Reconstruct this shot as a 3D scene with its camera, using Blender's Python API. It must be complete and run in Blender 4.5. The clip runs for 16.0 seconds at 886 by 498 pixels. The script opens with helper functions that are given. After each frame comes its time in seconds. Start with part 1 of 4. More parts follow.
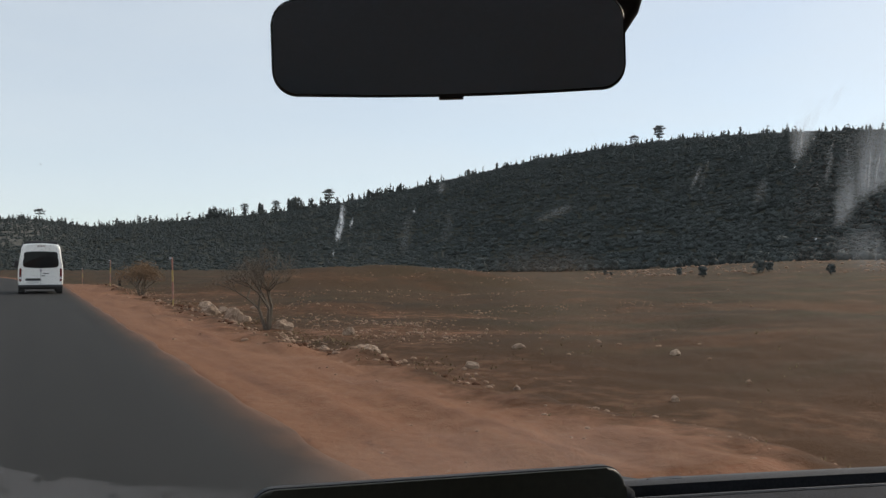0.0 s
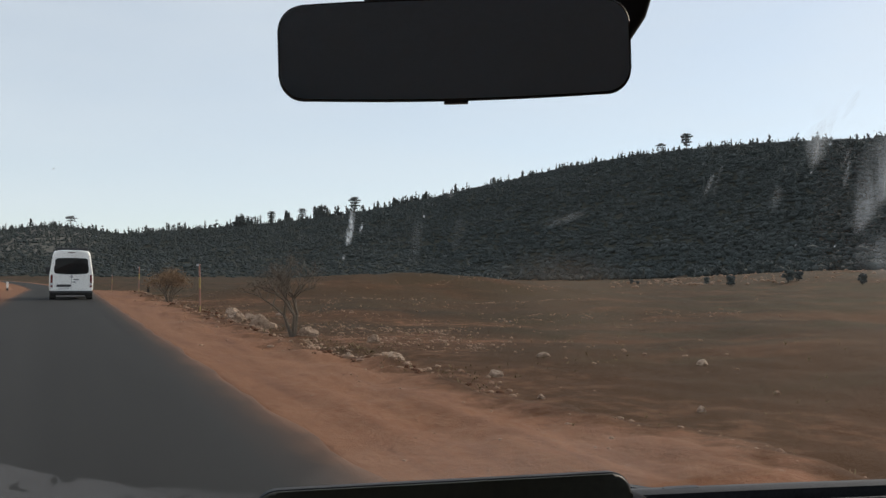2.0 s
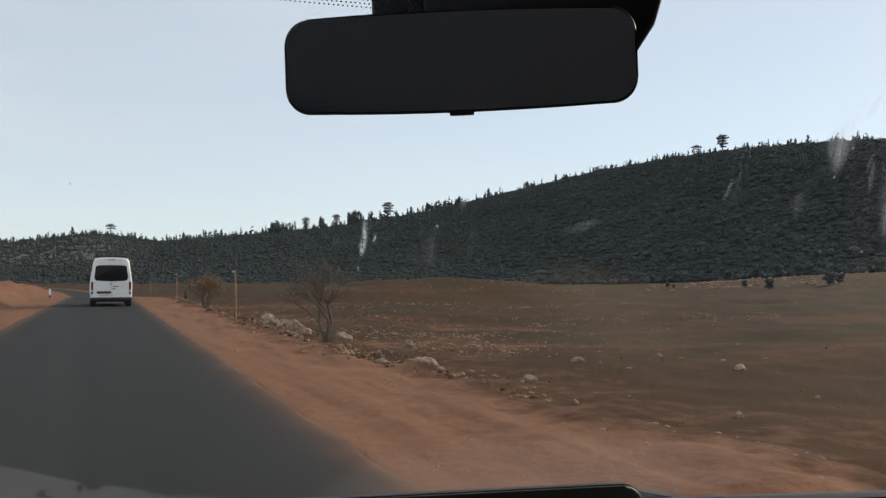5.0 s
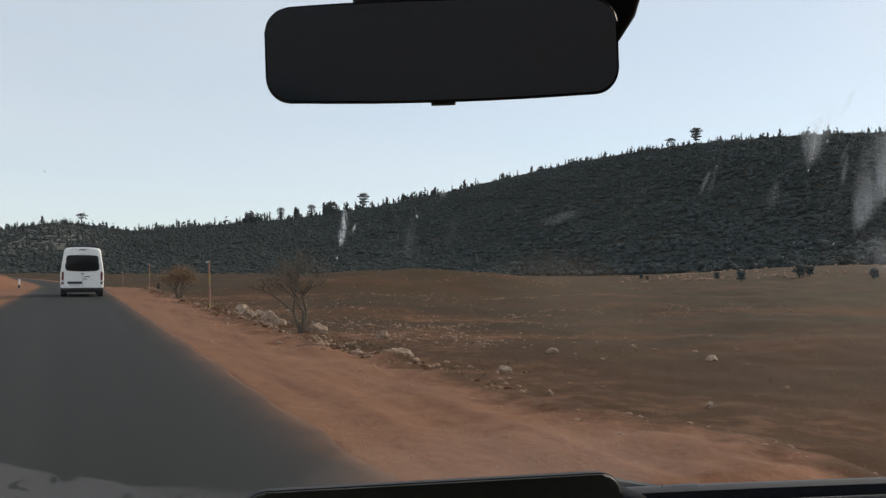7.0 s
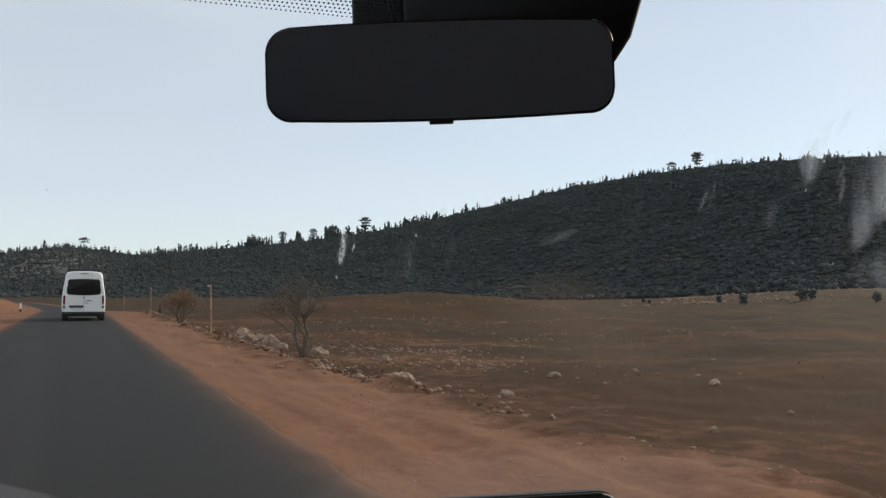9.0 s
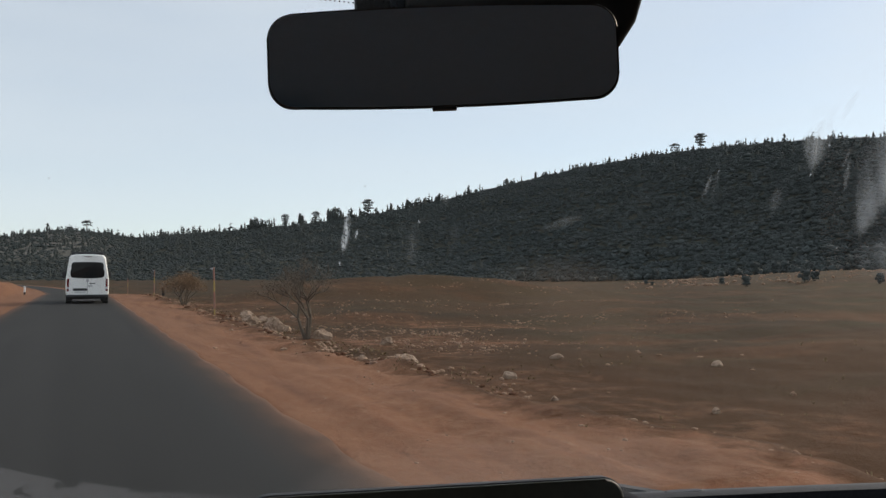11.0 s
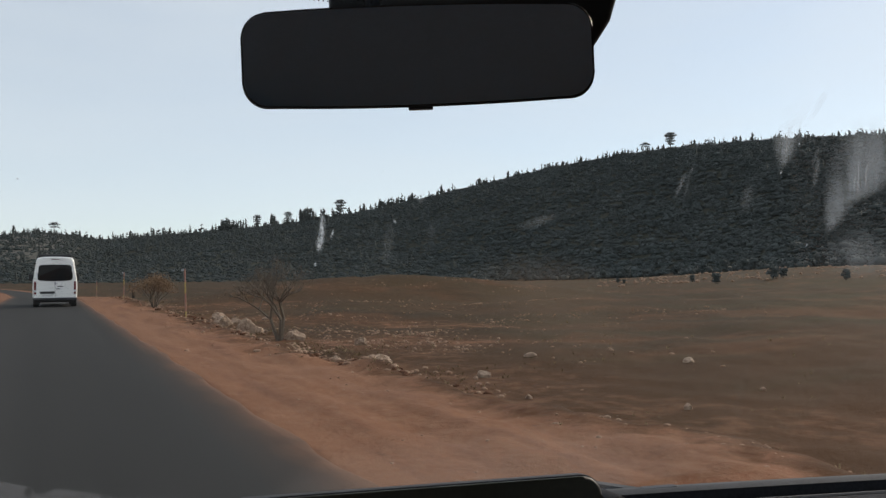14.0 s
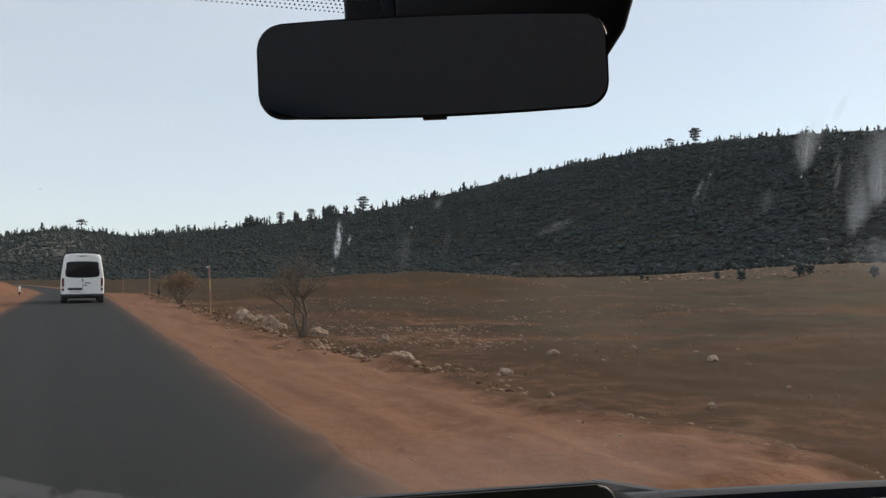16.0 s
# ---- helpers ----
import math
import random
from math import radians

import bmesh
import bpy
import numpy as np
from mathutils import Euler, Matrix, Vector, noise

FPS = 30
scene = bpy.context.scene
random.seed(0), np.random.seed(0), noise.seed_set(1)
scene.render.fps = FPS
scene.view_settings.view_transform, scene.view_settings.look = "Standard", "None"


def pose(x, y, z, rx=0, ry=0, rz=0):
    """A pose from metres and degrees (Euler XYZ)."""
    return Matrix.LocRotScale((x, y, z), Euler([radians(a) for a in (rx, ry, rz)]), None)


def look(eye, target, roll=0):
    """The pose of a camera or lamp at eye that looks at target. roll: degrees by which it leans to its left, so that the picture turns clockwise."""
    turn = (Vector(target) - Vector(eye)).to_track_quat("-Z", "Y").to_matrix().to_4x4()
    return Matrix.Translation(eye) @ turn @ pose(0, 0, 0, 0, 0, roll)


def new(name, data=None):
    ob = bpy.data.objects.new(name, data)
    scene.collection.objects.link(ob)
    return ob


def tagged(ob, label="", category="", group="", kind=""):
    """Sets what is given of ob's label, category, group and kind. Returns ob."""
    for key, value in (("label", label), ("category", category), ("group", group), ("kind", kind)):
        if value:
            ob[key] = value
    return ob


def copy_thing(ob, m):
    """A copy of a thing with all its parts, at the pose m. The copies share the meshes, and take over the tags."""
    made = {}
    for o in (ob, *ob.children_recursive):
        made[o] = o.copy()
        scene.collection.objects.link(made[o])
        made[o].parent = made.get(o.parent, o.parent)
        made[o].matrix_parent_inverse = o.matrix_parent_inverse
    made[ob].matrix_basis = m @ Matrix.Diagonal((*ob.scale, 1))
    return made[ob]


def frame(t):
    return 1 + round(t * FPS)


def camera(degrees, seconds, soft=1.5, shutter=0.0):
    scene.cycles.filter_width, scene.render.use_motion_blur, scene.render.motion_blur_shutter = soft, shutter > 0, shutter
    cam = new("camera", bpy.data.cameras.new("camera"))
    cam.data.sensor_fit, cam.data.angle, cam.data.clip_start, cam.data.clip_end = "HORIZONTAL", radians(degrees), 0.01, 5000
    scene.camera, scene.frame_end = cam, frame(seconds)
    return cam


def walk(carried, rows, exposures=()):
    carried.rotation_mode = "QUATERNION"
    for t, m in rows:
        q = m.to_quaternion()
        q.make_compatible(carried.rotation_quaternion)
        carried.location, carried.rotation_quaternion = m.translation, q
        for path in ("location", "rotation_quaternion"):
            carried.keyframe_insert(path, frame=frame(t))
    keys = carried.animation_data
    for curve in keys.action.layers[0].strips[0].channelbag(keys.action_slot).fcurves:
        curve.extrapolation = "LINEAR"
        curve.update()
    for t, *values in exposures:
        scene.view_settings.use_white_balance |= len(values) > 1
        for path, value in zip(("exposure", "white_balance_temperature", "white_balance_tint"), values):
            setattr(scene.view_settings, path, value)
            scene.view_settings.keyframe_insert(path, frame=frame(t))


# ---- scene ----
# The camera looks out over the bonnet of a car that stands behind a white van.
cam = camera(58.0, 16.0, soft=1.4)
PATH = [
    (0.0, -0.028, 0.015, 1.347, 91.27, -0.03, -27.13),
    (0.5, -0.026, 0.011, 1.346, 91.31, -0.05, -26.58),
    (1.0, -0.022, 0.011, 1.343, 91.19, 0.03, -26.62),
    (1.5, -0.020, 0.008, 1.343, 91.38, -0.05, -25.49),
    (2.0, -0.015, 0.007, 1.344, 91.84, -0.28, -25.33),
    (2.5, -0.011, 0.007, 1.343, 91.99, -0.06, -24.85),
    (3.0, -0.008, 0.000, 1.347, 92.00, -0.20, -24.83),
    (3.5, -0.003, -0.000, 1.346, 91.25, -0.26, -23.64),
    (4.0, 0.003, -0.005, 1.348, 91.29, -0.03, -24.08),
    (4.2, 0.005, -0.004, 1.349, 91.92, 0.14, -22.69),
    (6.3, -0.003, -0.001, 1.348, 92.27, -0.03, -24.06),
    (6.5, -0.003, -0.001, 1.351, 91.56, -0.07, -24.38),
    (7.0, -0.001, 0.000, 1.348, 91.54, -0.10, -24.67),
    (7.5, 0.001, -0.001, 1.346, 92.30, 0.00, -24.77),
    (8.0, 0.000, -0.001, 1.347, 91.79, 0.16, -24.75),
    (8.5, 0.000, -0.001, 1.347, 92.19, -0.01, -24.39),
    (9.0, -0.000, -0.004, 1.343, 93.25, -0.08, -24.55),
    (11.3, -0.000, -0.002, 1.349, 91.80, 0.08, -24.42),
    (11.5, 0.001, -0.001, 1.350, 91.80, 0.35, -25.40),
    (12.0, 0.001, -0.002, 1.349, 91.73, 0.12, -25.33),
    (12.5, 0.001, -0.002, 1.346, 91.83, 0.43, -25.02),
    (13.0, 0.002, -0.002, 1.345, 91.56, 0.43, -25.83),
    (13.5, -0.000, -0.001, 1.347, 92.39, 0.33, -25.51),
    (14.0, -0.002, 0.000, 1.347, 91.94, 0.52, -26.26),
    (14.5, -0.003, -0.001, 1.357, 91.30, 0.43, -25.30),
    (15.0, -0.002, -0.002, 1.356, 91.11, 0.40, -25.10),
    (15.5, -0.001, -0.006, 1.354, 91.78, 0.66, -24.72),
    (16.0, 0.002, -0.006, 1.356, 91.72, 0.47, -24.65),
]
walk(cam, [(row[0], pose(*row[1:])) for row in PATH])

# ---- light ----
SUN_AZ, SUN_EL = radians(76), radians(25)      # azimuth clockwise from +y
world = bpy.data.worlds.new("sky")
scene.world = world
world.use_nodes = True
wn = world.node_tree
sky = wn.nodes.new("ShaderNodeTexSky")
sky.sky_type = "NISHITA"
sky.sun_disc = False
sky.sun_elevation, sky.sun_rotation = SUN_EL, SUN_AZ
sky.altitude, sky.air_density, sky.dust_density, sky.ozone_density = 1500, 1.0, 1.0, 1.0
wn.nodes["Background"].inputs["Strength"].default_value = 0.140
veil = wn.nodes.new("ShaderNodeMix")        # thin high haze over the whole sky
veil.data_type = "RGBA"
veil.inputs[0].default_value = 0.68
veil.inputs[7].default_value = (5.78, 6.06, 6.42, 1)
way = wn.nodes.new("ShaderNodeTexCoord")
thin = wn.nodes.new("ShaderNodeMapping")
thin.inputs["Scale"].default_value = (1.2, 1.2, 5.0)
wisps = wn.nodes.new("ShaderNodeTexNoise")
wisps.inputs["Scale"].default_value, wisps.inputs["Detail"].default_value, wisps.inputs["Roughness"].default_value = 1.6, 5.0, 0.55
spread = wn.nodes.new("ShaderNodeMapRange")
spread.inputs["From Min"].default_value, spread.inputs["From Max"].default_value = 0.3, 0.75
spread.inputs["To Min"].default_value, spread.inputs["To Max"].default_value = 0.60, 0.80
wn.links.new(way.outputs["Generated"], thin.inputs[0])
wn.links.new(thin.outputs[0], wisps.inputs["Vector"])
wn.links.new(wisps.outputs[0], spread.inputs["Value"])
wn.links.new(spread.outputs[0], veil.inputs[0])
wn.links.new(sky.outputs[0], veil.inputs[6])
wn.links.new(veil.outputs[2], wn.nodes["Background"].inputs["Color"])
sun = new("sun", bpy.data.lights.new("sun", "SUN"))
sun.data.energy, sun.data.angle, sun.data.color = 2.5, radians(1.2), (1.0, 0.86, 0.70)
toward = Vector((math.sin(SUN_AZ) * math.cos(SUN_EL), math.cos(SUN_AZ) * math.cos(SUN_EL), math.sin(SUN_EL)))
sun.matrix_world = look(toward * 50, (0, 0, 0))
scene.view_settings.exposure = 0.0


# ---- materials ----
def material(name, base, rough=0.8, metal=0.0, spec=0.5):
    m = bpy.data.materials.new(name)
    m.use_nodes = True
    b = m.node_tree.nodes["Principled BSDF"]
    b.inputs["Base Color"].default_value = (*base, 1)
    b.inputs["Roughness"].default_value = rough
    b.inputs["Metallic"].default_value = metal
    b.inputs["Specular IOR Level"].default_value = spec
    return m


class Graph:
    """Short ways to wire a node material."""

    def __init__(self, m):
        self.m, self.t = m, m.node_tree
        self.bsdf = self.t.nodes["Principled BSDF"]
        self.geo = self.t.nodes.new("ShaderNodeNewGeometry")

    def put(self, kind, **values):
        n = self.t.nodes.new(kind)
        for key, v in values.items():
            n.inputs[key.replace("_", " ")].default_value = v
        return n

    def link(self, a, b):
        self.t.links.new(a, b)

    def stretch(self, scale):
        n = self.put("ShaderNodeVectorMath")
        n.operation = "MULTIPLY"
        n.inputs[1].default_value = scale
        self.link(self.geo.outputs["Position"], n.inputs[0])
        return n.outputs[0]

    def noise(self, scale, detail=4, rough=0.55, stretch=(1, 1, 1), low=0.35, high=0.65, lean=0.0):
        n = self.put("ShaderNodeTexNoise", Scale=scale, Detail=detail, Roughness=rough)
        v = self.stretch(stretch)
        if lean:        # streaks that lean over as they run up
            d = self.put("ShaderNodeVectorMath")
            d.operation = "DOT_PRODUCT"
            d.inputs[1].default_value = (1, 0, lean)
            self.link(self.geo.outputs["Position"], d.inputs[0])
            split, join = self.put("ShaderNodeSeparateXYZ"), self.put("ShaderNodeCombineXYZ")
            self.link(v, split.inputs[0])
            self.link(d.outputs["Value"], join.inputs[0])
            self.link(split.outputs[1], join.inputs[1])
            self.link(split.outputs[2], join.inputs[2])
            v = join.outputs[0]
        self.link(v, n.inputs["Vector"])
        r = self.put("ShaderNodeMapRange", From_Min=low, From_Max=high)
        self.link(n.outputs[0], r.inputs["Value"])
        return r.outputs[0]

    def mix(self, fac, a, b):
        n = self.t.nodes.new("ShaderNodeMix")
        n.data_type = "RGBA"
        for socket, v in ((n.inputs[0], fac), (n.inputs[6], a), (n.inputs[7], b)):
            if isinstance(v, tuple):
                socket.default_value = (*v, 1)
            elif isinstance(v, float):
                socket.default_value = v
            else:
                self.link(v, socket)
        return n.outputs[2]

    def math(self, op, a, b):
        n = self.t.nodes.new("ShaderNodeMath")
        n.operation = op
        for socket, v in zip(n.inputs, (a, b)):
            if isinstance(v, (int, float)):
                socket.default_value = v
            else:
                self.link(v, socket)
        return n.outputs[0]

    def attribute(self, name):
        n = self.t.nodes.new("ShaderNodeAttribute")
        n.attribute_name = name
        return n.outputs["Fac"]

    def colour(self, c):
        self.link(c, self.bsdf.inputs["Base Color"])

    def bump(self, height, strength=0.4, distance=0.02):
        n = self.put("ShaderNodeBump", Strength=strength, Distance=distance)
        self.link(height, n.inputs["Height"])
        self.link(n.outputs[0], self.bsdf.inputs["Normal"])


def varied(name, a, b, rough=0.8, metal=0.0, scale=8.0, bump=0.2, distance=0.01, spec=0.4, third=None):
    """Two tones in fine grain and, if given, a third in large stains."""
    m = material(name, a, rough, metal, spec)
    g = Graph(m)
    grain = g.noise(scale, 6, 0.65)
    c = g.mix(grain, a, b)
    if third:
        c = g.mix(g.noise(scale * 0.13, 3, low=0.5, high=0.75), c, third)
    g.colour(c)
    if bump:
        g.bump(grain, bump, distance)
    return m


def ground_material():
    m = material("ground", (0.1, 0.08, 0.05), 0.95, spec=0.15)
    g = Graph(m)
    earth, forest, dry = g.attribute("earth"), g.attribute("forest"), g.attribute("dry")
    coarse, fine, mid = g.noise(0.35, 5), g.noise(9.0, 6, 0.7), g.noise(1.6, 5, 0.62)
    red = g.mix(mid, (0.1674, 0.066, 0.0316), (0.2158, 0.0949, 0.0493))
    red = g.mix(g.math("MULTIPLY", fine, 0.55), red, (0.2511, 0.1414, 0.0837))
    ruts = g.noise(2.2, 4, 0.6, (1, 0.07, 1), 0.5, 0.72)
    red = g.mix(g.math("MULTIPLY", ruts, 0.55), red, (0.1209, 0.0558, 0.0363))
    red = g.mix(g.math("MULTIPLY", g.noise(0.55, 4, 0.6, (1, 0.22, 1), 0.45, 0.68), 0.5), red, (0.2278, 0.1135, 0.0651))
    red = g.mix(g.math("MULTIPLY", g.noise(5.5, 3, 0.7, (1, 0.5, 1), 0.62, 0.70), 0.45), red, (0.0977, 0.0446, 0.0279))
    turf = g.mix(coarse, (0.0370, 0.0170, 0.0032), (0.0460, 0.0197, 0.0040))
    turf = g.mix(g.math("MULTIPLY", fine, 0.5), turf, (0.026, 0.0135, 0.0033))
    turf = g.mix(g.noise(0.05, 4, low=0.42, high=0.66), turf, (0.058, 0.0245, 0.0062))
    turf = g.mix(g.math("MULTIPLY", g.noise(0.13, 4, 0.6, (0.6, 1, 1), 0.5, 0.66), 0.7), turf, (0.036, 0.0250, 0.0058))
    turf = g.mix(g.noise(0.018, 3, low=0.46, high=0.62), turf, (0.036, 0.0245, 0.0054))
    turf = g.mix(dry, turf, (0.093, 0.0623, 0.0391))
    wood = g.mix(dry, g.mix(coarse, (0.030, 0.032, 0.022), (0.05, 0.046, 0.034)), g.mix(mid, (0.10, 0.09, 0.075), (0.17, 0.16, 0.14)))
    turf = g.mix(g.noise(0.30, 4, 0.6, (0.25, 1, 1), 0.46, 0.64), turf, (0.031, 0.0170, 0.0040))
    bare = g.math("MULTIPLY", g.noise(0.10, 5, 0.68, (0.8, 1.5, 1), 0.53, 0.60), 0.75)
    turf = g.mix(bare, turf, g.mix(mid, (0.072, 0.0290, 0.0092), (0.102, 0.0430, 0.0160)))
    turf = g.mix(g.math("MULTIPLY", g.noise(0.16, 5, 0.7, (0.7, 1.3, 1), 0.56, 0.64), 0.7), turf, (0.034, 0.0245, 0.0050))
    turf = g.mix(g.math("MULTIPLY", earth, 1.5), turf, (0.084, 0.0325, 0.0095))
    sway = g.math("MULTIPLY", g.math("MINIMUM", g.math("MULTIPLY", earth, 1.8), 1.0), 0.55)
    ragged = g.math("ADD", earth, g.math("MULTIPLY", g.math("SUBTRACT", mid, 0.5), sway))
    edge = g.put("ShaderNodeMapRange", From_Min=0.27, From_Max=0.72)
    g.link(ragged, edge.inputs["Value"])
    open_land = g.mix(edge.outputs[0], turf, red)
    # dark band along the berm: moist soil, with its shadow put into the colour
    dark_berm = g.math("MULTIPLY", g.attribute("berm"), g.noise(1.9, 5, 0.7, (1, 0.6, 1), 0.40, 0.56))
    open_land = g.mix(dark_berm, open_land, g.mix(fine, (0.042, 0.022, 0.012), (0.085, 0.045, 0.026)))
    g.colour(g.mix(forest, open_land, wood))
    both = g.math("ADD", fine, mid)
    g.bump(both, 0.35, 0.035)
    return m


def asphalt_material():
    m = material("asphalt", (0.04, 0.04, 0.04), 0.95, spec=0.12)
    g = Graph(m)
    grit = g.noise(160, 3, 0.7)
    lanes = g.noise(1.1, 3, stretch=(1, 0.03, 1))
    patch = g.noise(0.25, 4, stretch=(1, 0.35, 1))
    c = g.mix(lanes, (0.022, 0.022, 0.0215), (0.036, 0.035, 0.034))
    c = g.mix(g.math("MULTIPLY", g.noise(0.9, 4, 0.6, (1, 0.05, 1), 0.5, 0.7), 0.5), c, (0.019, 0.019, 0.019))
    c = g.mix(g.math("MULTIPLY", grit, 0.4), c, (0.055, 0.052, 0.049))
    c = g.mix(g.math("MULTIPLY", patch, 0.4), c, (0.040, 0.039, 0.038))
    dirt = g.attribute("dirt")
    spread = g.math("MULTIPLY", dirt, g.noise(2.0, 4, 0.6, (1, 0.5, 1), low=0.0, high=0.6))
    g.colour(g.mix(spread, c, (0.20, 0.105, 0.065)))
    g.bump(grit, 0.25, 0.006)
    return m


def foliage(name, a, b, c):
    m = material(name, a, 0.75, spec=0.25)
    g = Graph(m)
    tone = g.mix(g.geo.outputs["Random Per Island"], a, b)
    tone = g.mix(g.noise(0.028, 3, 0.6, (1, 1, 2.5), 0.40, 0.62), tone, c)
    dull = tuple(v * 0.7 for v in a)
    g.colour(g.mix(g.math("MULTIPLY", g.noise(0.045, 4, 0.65, (1, 1, 3), 0.46, 0.66), 0.8), tone, dull))
    return m


def glass_material():
    """Clear sheet glass: what is behind shows through, and its face mirrors a little."""
    m = bpy.data.materials.new("clear_glass")
    m.use_nodes = True
    t = m.node_tree
    t.nodes.remove(t.nodes["Principled BSDF"])
    clear, gloss, mix, f = (t.nodes.new("ShaderNode" + k) for k in ("BsdfTransparent", "BsdfGlossy", "MixShader", "LayerWeight"))
    clear.inputs["Color"].default_value = (0.97, 0.985, 0.98, 1)
    gloss.inputs["Roughness"].default_value = 0.02
    steep = t.nodes.new("ShaderNodeMath")
    steep.operation = "POWER"
    steep.inputs[1].default_value = 5
    scaled = t.nodes.new("ShaderNodeMath")
    scaled.operation = "MULTIPLY_ADD"
    scaled.inputs[1].default_value, scaled.inputs[2].default_value = 0.10, 0.006
    f.inputs["Blend"].default_value = 0.5
    t.links.new(f.outputs["Facing"], steep.inputs[0])
    t.links.new(steep.outputs[0], scaled.inputs[0])
    t.links.new(scaled.outputs[0], mix.inputs[0])
    t.links.new(clear.outputs[0], mix.inputs[1])
    t.links.new(gloss.outputs[0], mix.inputs[2])
    t.links.new(mix.outputs[0], t.nodes["Material Output"].inputs[0])
    return m


def film_material(name, colour, cover, scale, stretch, low, high, lean=0.0, spots=False):
    """Dried dirt on glass: thin, patchy, lets most light through."""
    m = bpy.data.materials.new(name)
    m.use_nodes = True
    t = m.node_tree
    g = Graph(m)
    g.bsdf.inputs["Base Color"].default_value = (*colour, 1)
    g.bsdf.inputs["Roughness"].default_value = 0.95
    g.bsdf.inputs["Specular IOR Level"].default_value = 0.1
    lets = t.nodes.new("ShaderNodeBsdfTranslucent")
    lets.inputs["Color"].default_value = (*colour, 1)
    both = t.nodes.new("ShaderNodeMixShader")
    both.inputs[0].default_value = 0.8
    clear = t.nodes.new("ShaderNodeBsdfTransparent")
    mix = t.nodes.new("ShaderNodeMixShader")
    fade = g.math("MULTIPLY", g.noise(scale, 5, 0.7, stretch, low, high, lean), g.attribute("thick"))
    if spots:       # drops that washed the dust away
        fade = g.math("MULTIPLY", fade, g.noise(75, 1, 0.4, (1, 1, 1), 0.30, 0.36))
    g.link(g.math("MULTIPLY", fade, cover), mix.inputs[0])
    g.link(g.bsdf.outputs[0], both.inputs[1])
    g.link(lets.outputs[0], both.inputs[2])
    g.link(clear.outputs[0], mix.inputs[1])
    g.link(both.outputs[0], mix.inputs[2])
    g.link(mix.outputs[0], t.nodes["Material Output"].inputs[0])
    return m


GROUND, ASPHALT, GLASS = ground_material(), asphalt_material(), glass_material()
# leaf tones lifted towards grey-blue to stand in for distance haze
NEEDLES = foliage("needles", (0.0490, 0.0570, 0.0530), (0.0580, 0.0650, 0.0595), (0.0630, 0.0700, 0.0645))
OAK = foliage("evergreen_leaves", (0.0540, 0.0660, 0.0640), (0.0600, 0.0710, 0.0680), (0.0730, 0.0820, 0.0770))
BROWN_LEAF = foliage("brown_leaves", (0.20, 0.115, 0.06), (0.13, 0.08, 0.05), (0.24, 0.15, 0.085))
STRAW = foliage("dry_grass", (0.34, 0.26, 0.15), (0.22, 0.17, 0.09), (0.30, 0.21, 0.12))
SCRUB = foliage("scrub", (0.125, 0.085, 0.034), (0.090, 0.070, 0.024), (0.150, 0.090, 0.038))
CLOD = varied("soil_clod", (0.085, 0.038, 0.021), (0.140, 0.066, 0.037), 0.95, scale=25, bump=0.5, distance=0.02, spec=0.1)
BARK = varied("bark", (0.10, 0.075, 0.055), (0.17, 0.135, 0.10), 0.9, scale=30)
ROCK = varied("limestone", (0.25, 0.160, 0.105), (0.48, 0.345, 0.245), 0.9, scale=6, bump=0.7, distance=0.04, third=(0.24, 0.14, 0.095))
PEBBLE = varied("rubble", (0.22, 0.128, 0.080), (0.38, 0.250, 0.170), 0.9, scale=20, third=(0.22, 0.105, 0.062))
WHITE_PAINT = varied("white_car_paint", (0.87, 0.86, 0.83), (0.84, 0.83, 0.80), 0.28, scale=3, bump=0, spec=0.5)
GREY_PLASTIC = varied("dark_bumper_plastic", (0.03, 0.03, 0.032), (0.045, 0.045, 0.046), 0.6, scale=60)
TYRE = varied("tyre_rubber", (0.022, 0.022, 0.022), (0.04, 0.038, 0.035), 0.85, scale=40)
STEEL = varied("wheel_steel", (0.45, 0.45, 0.46), (0.35, 0.35, 0.36), 0.4, metal=0.9, scale=25, bump=0)
TINTED = material("tinted_glass", (0.010, 0.011, 0.012), 0.12, spec=0.2)
TAIL = material("red_lens", (0.13, 0.010, 0.010), 0.2)
LINER = varied("grey_headlining", (0.56, 0.58, 0.61), (0.62, 0.64, 0.67), 0.95, scale=120, bump=0.1, distance=0.001, spec=0.1)
CABIN = varied("dark_cabin_lining", (0.064, 0.067, 0.072), (0.078, 0.081, 0.086), 0.92, scale=90, bump=0.15, distance=0.002, spec=0.2)
DASH = varied("grained_dashboard", (0.024, 0.026, 0.031), (0.031, 0.034, 0.040), 0.9, scale=220, bump=0.25, distance=0.0015, spec=0.12)
# pod plastic; on the groove it paints in the recess shade
DASH_DARK = varied("dark_dashboard_plastic", (0.018, 0.019, 0.022), (0.028, 0.029, 0.033), 0.9, scale=200, bump=0.2, distance=0.001, spec=0.1)
# cowl plastic; also paints the edge highlights of dashboard and display
SLATE = varied("slate_grey_plastic", (0.042, 0.045, 0.052), (0.054, 0.058, 0.066), 0.8, scale=200, bump=0.2, distance=0.001, spec=0.3)
BLACK = varied("black_plastic", (0.012, 0.012, 0.013), (0.018, 0.018, 0.019), 0.45, scale=150, bump=0.1, distance=0.0005)
SCREEN = material("unlit_screen", (0.030, 0.028, 0.016), 0.35, spec=0.4)
DISPLAY = varied("olive_black_plastic", (0.026, 0.024, 0.015), (0.034, 0.031, 0.020), 0.5, scale=150, bump=0.1, distance=0.0005)
MIRROR = material("mirror_glass", (0.62, 0.82, 1.0), 0.03, metal=1.0)
FRIT = material("black_frit", (0.008, 0.008, 0.009), 0.5)
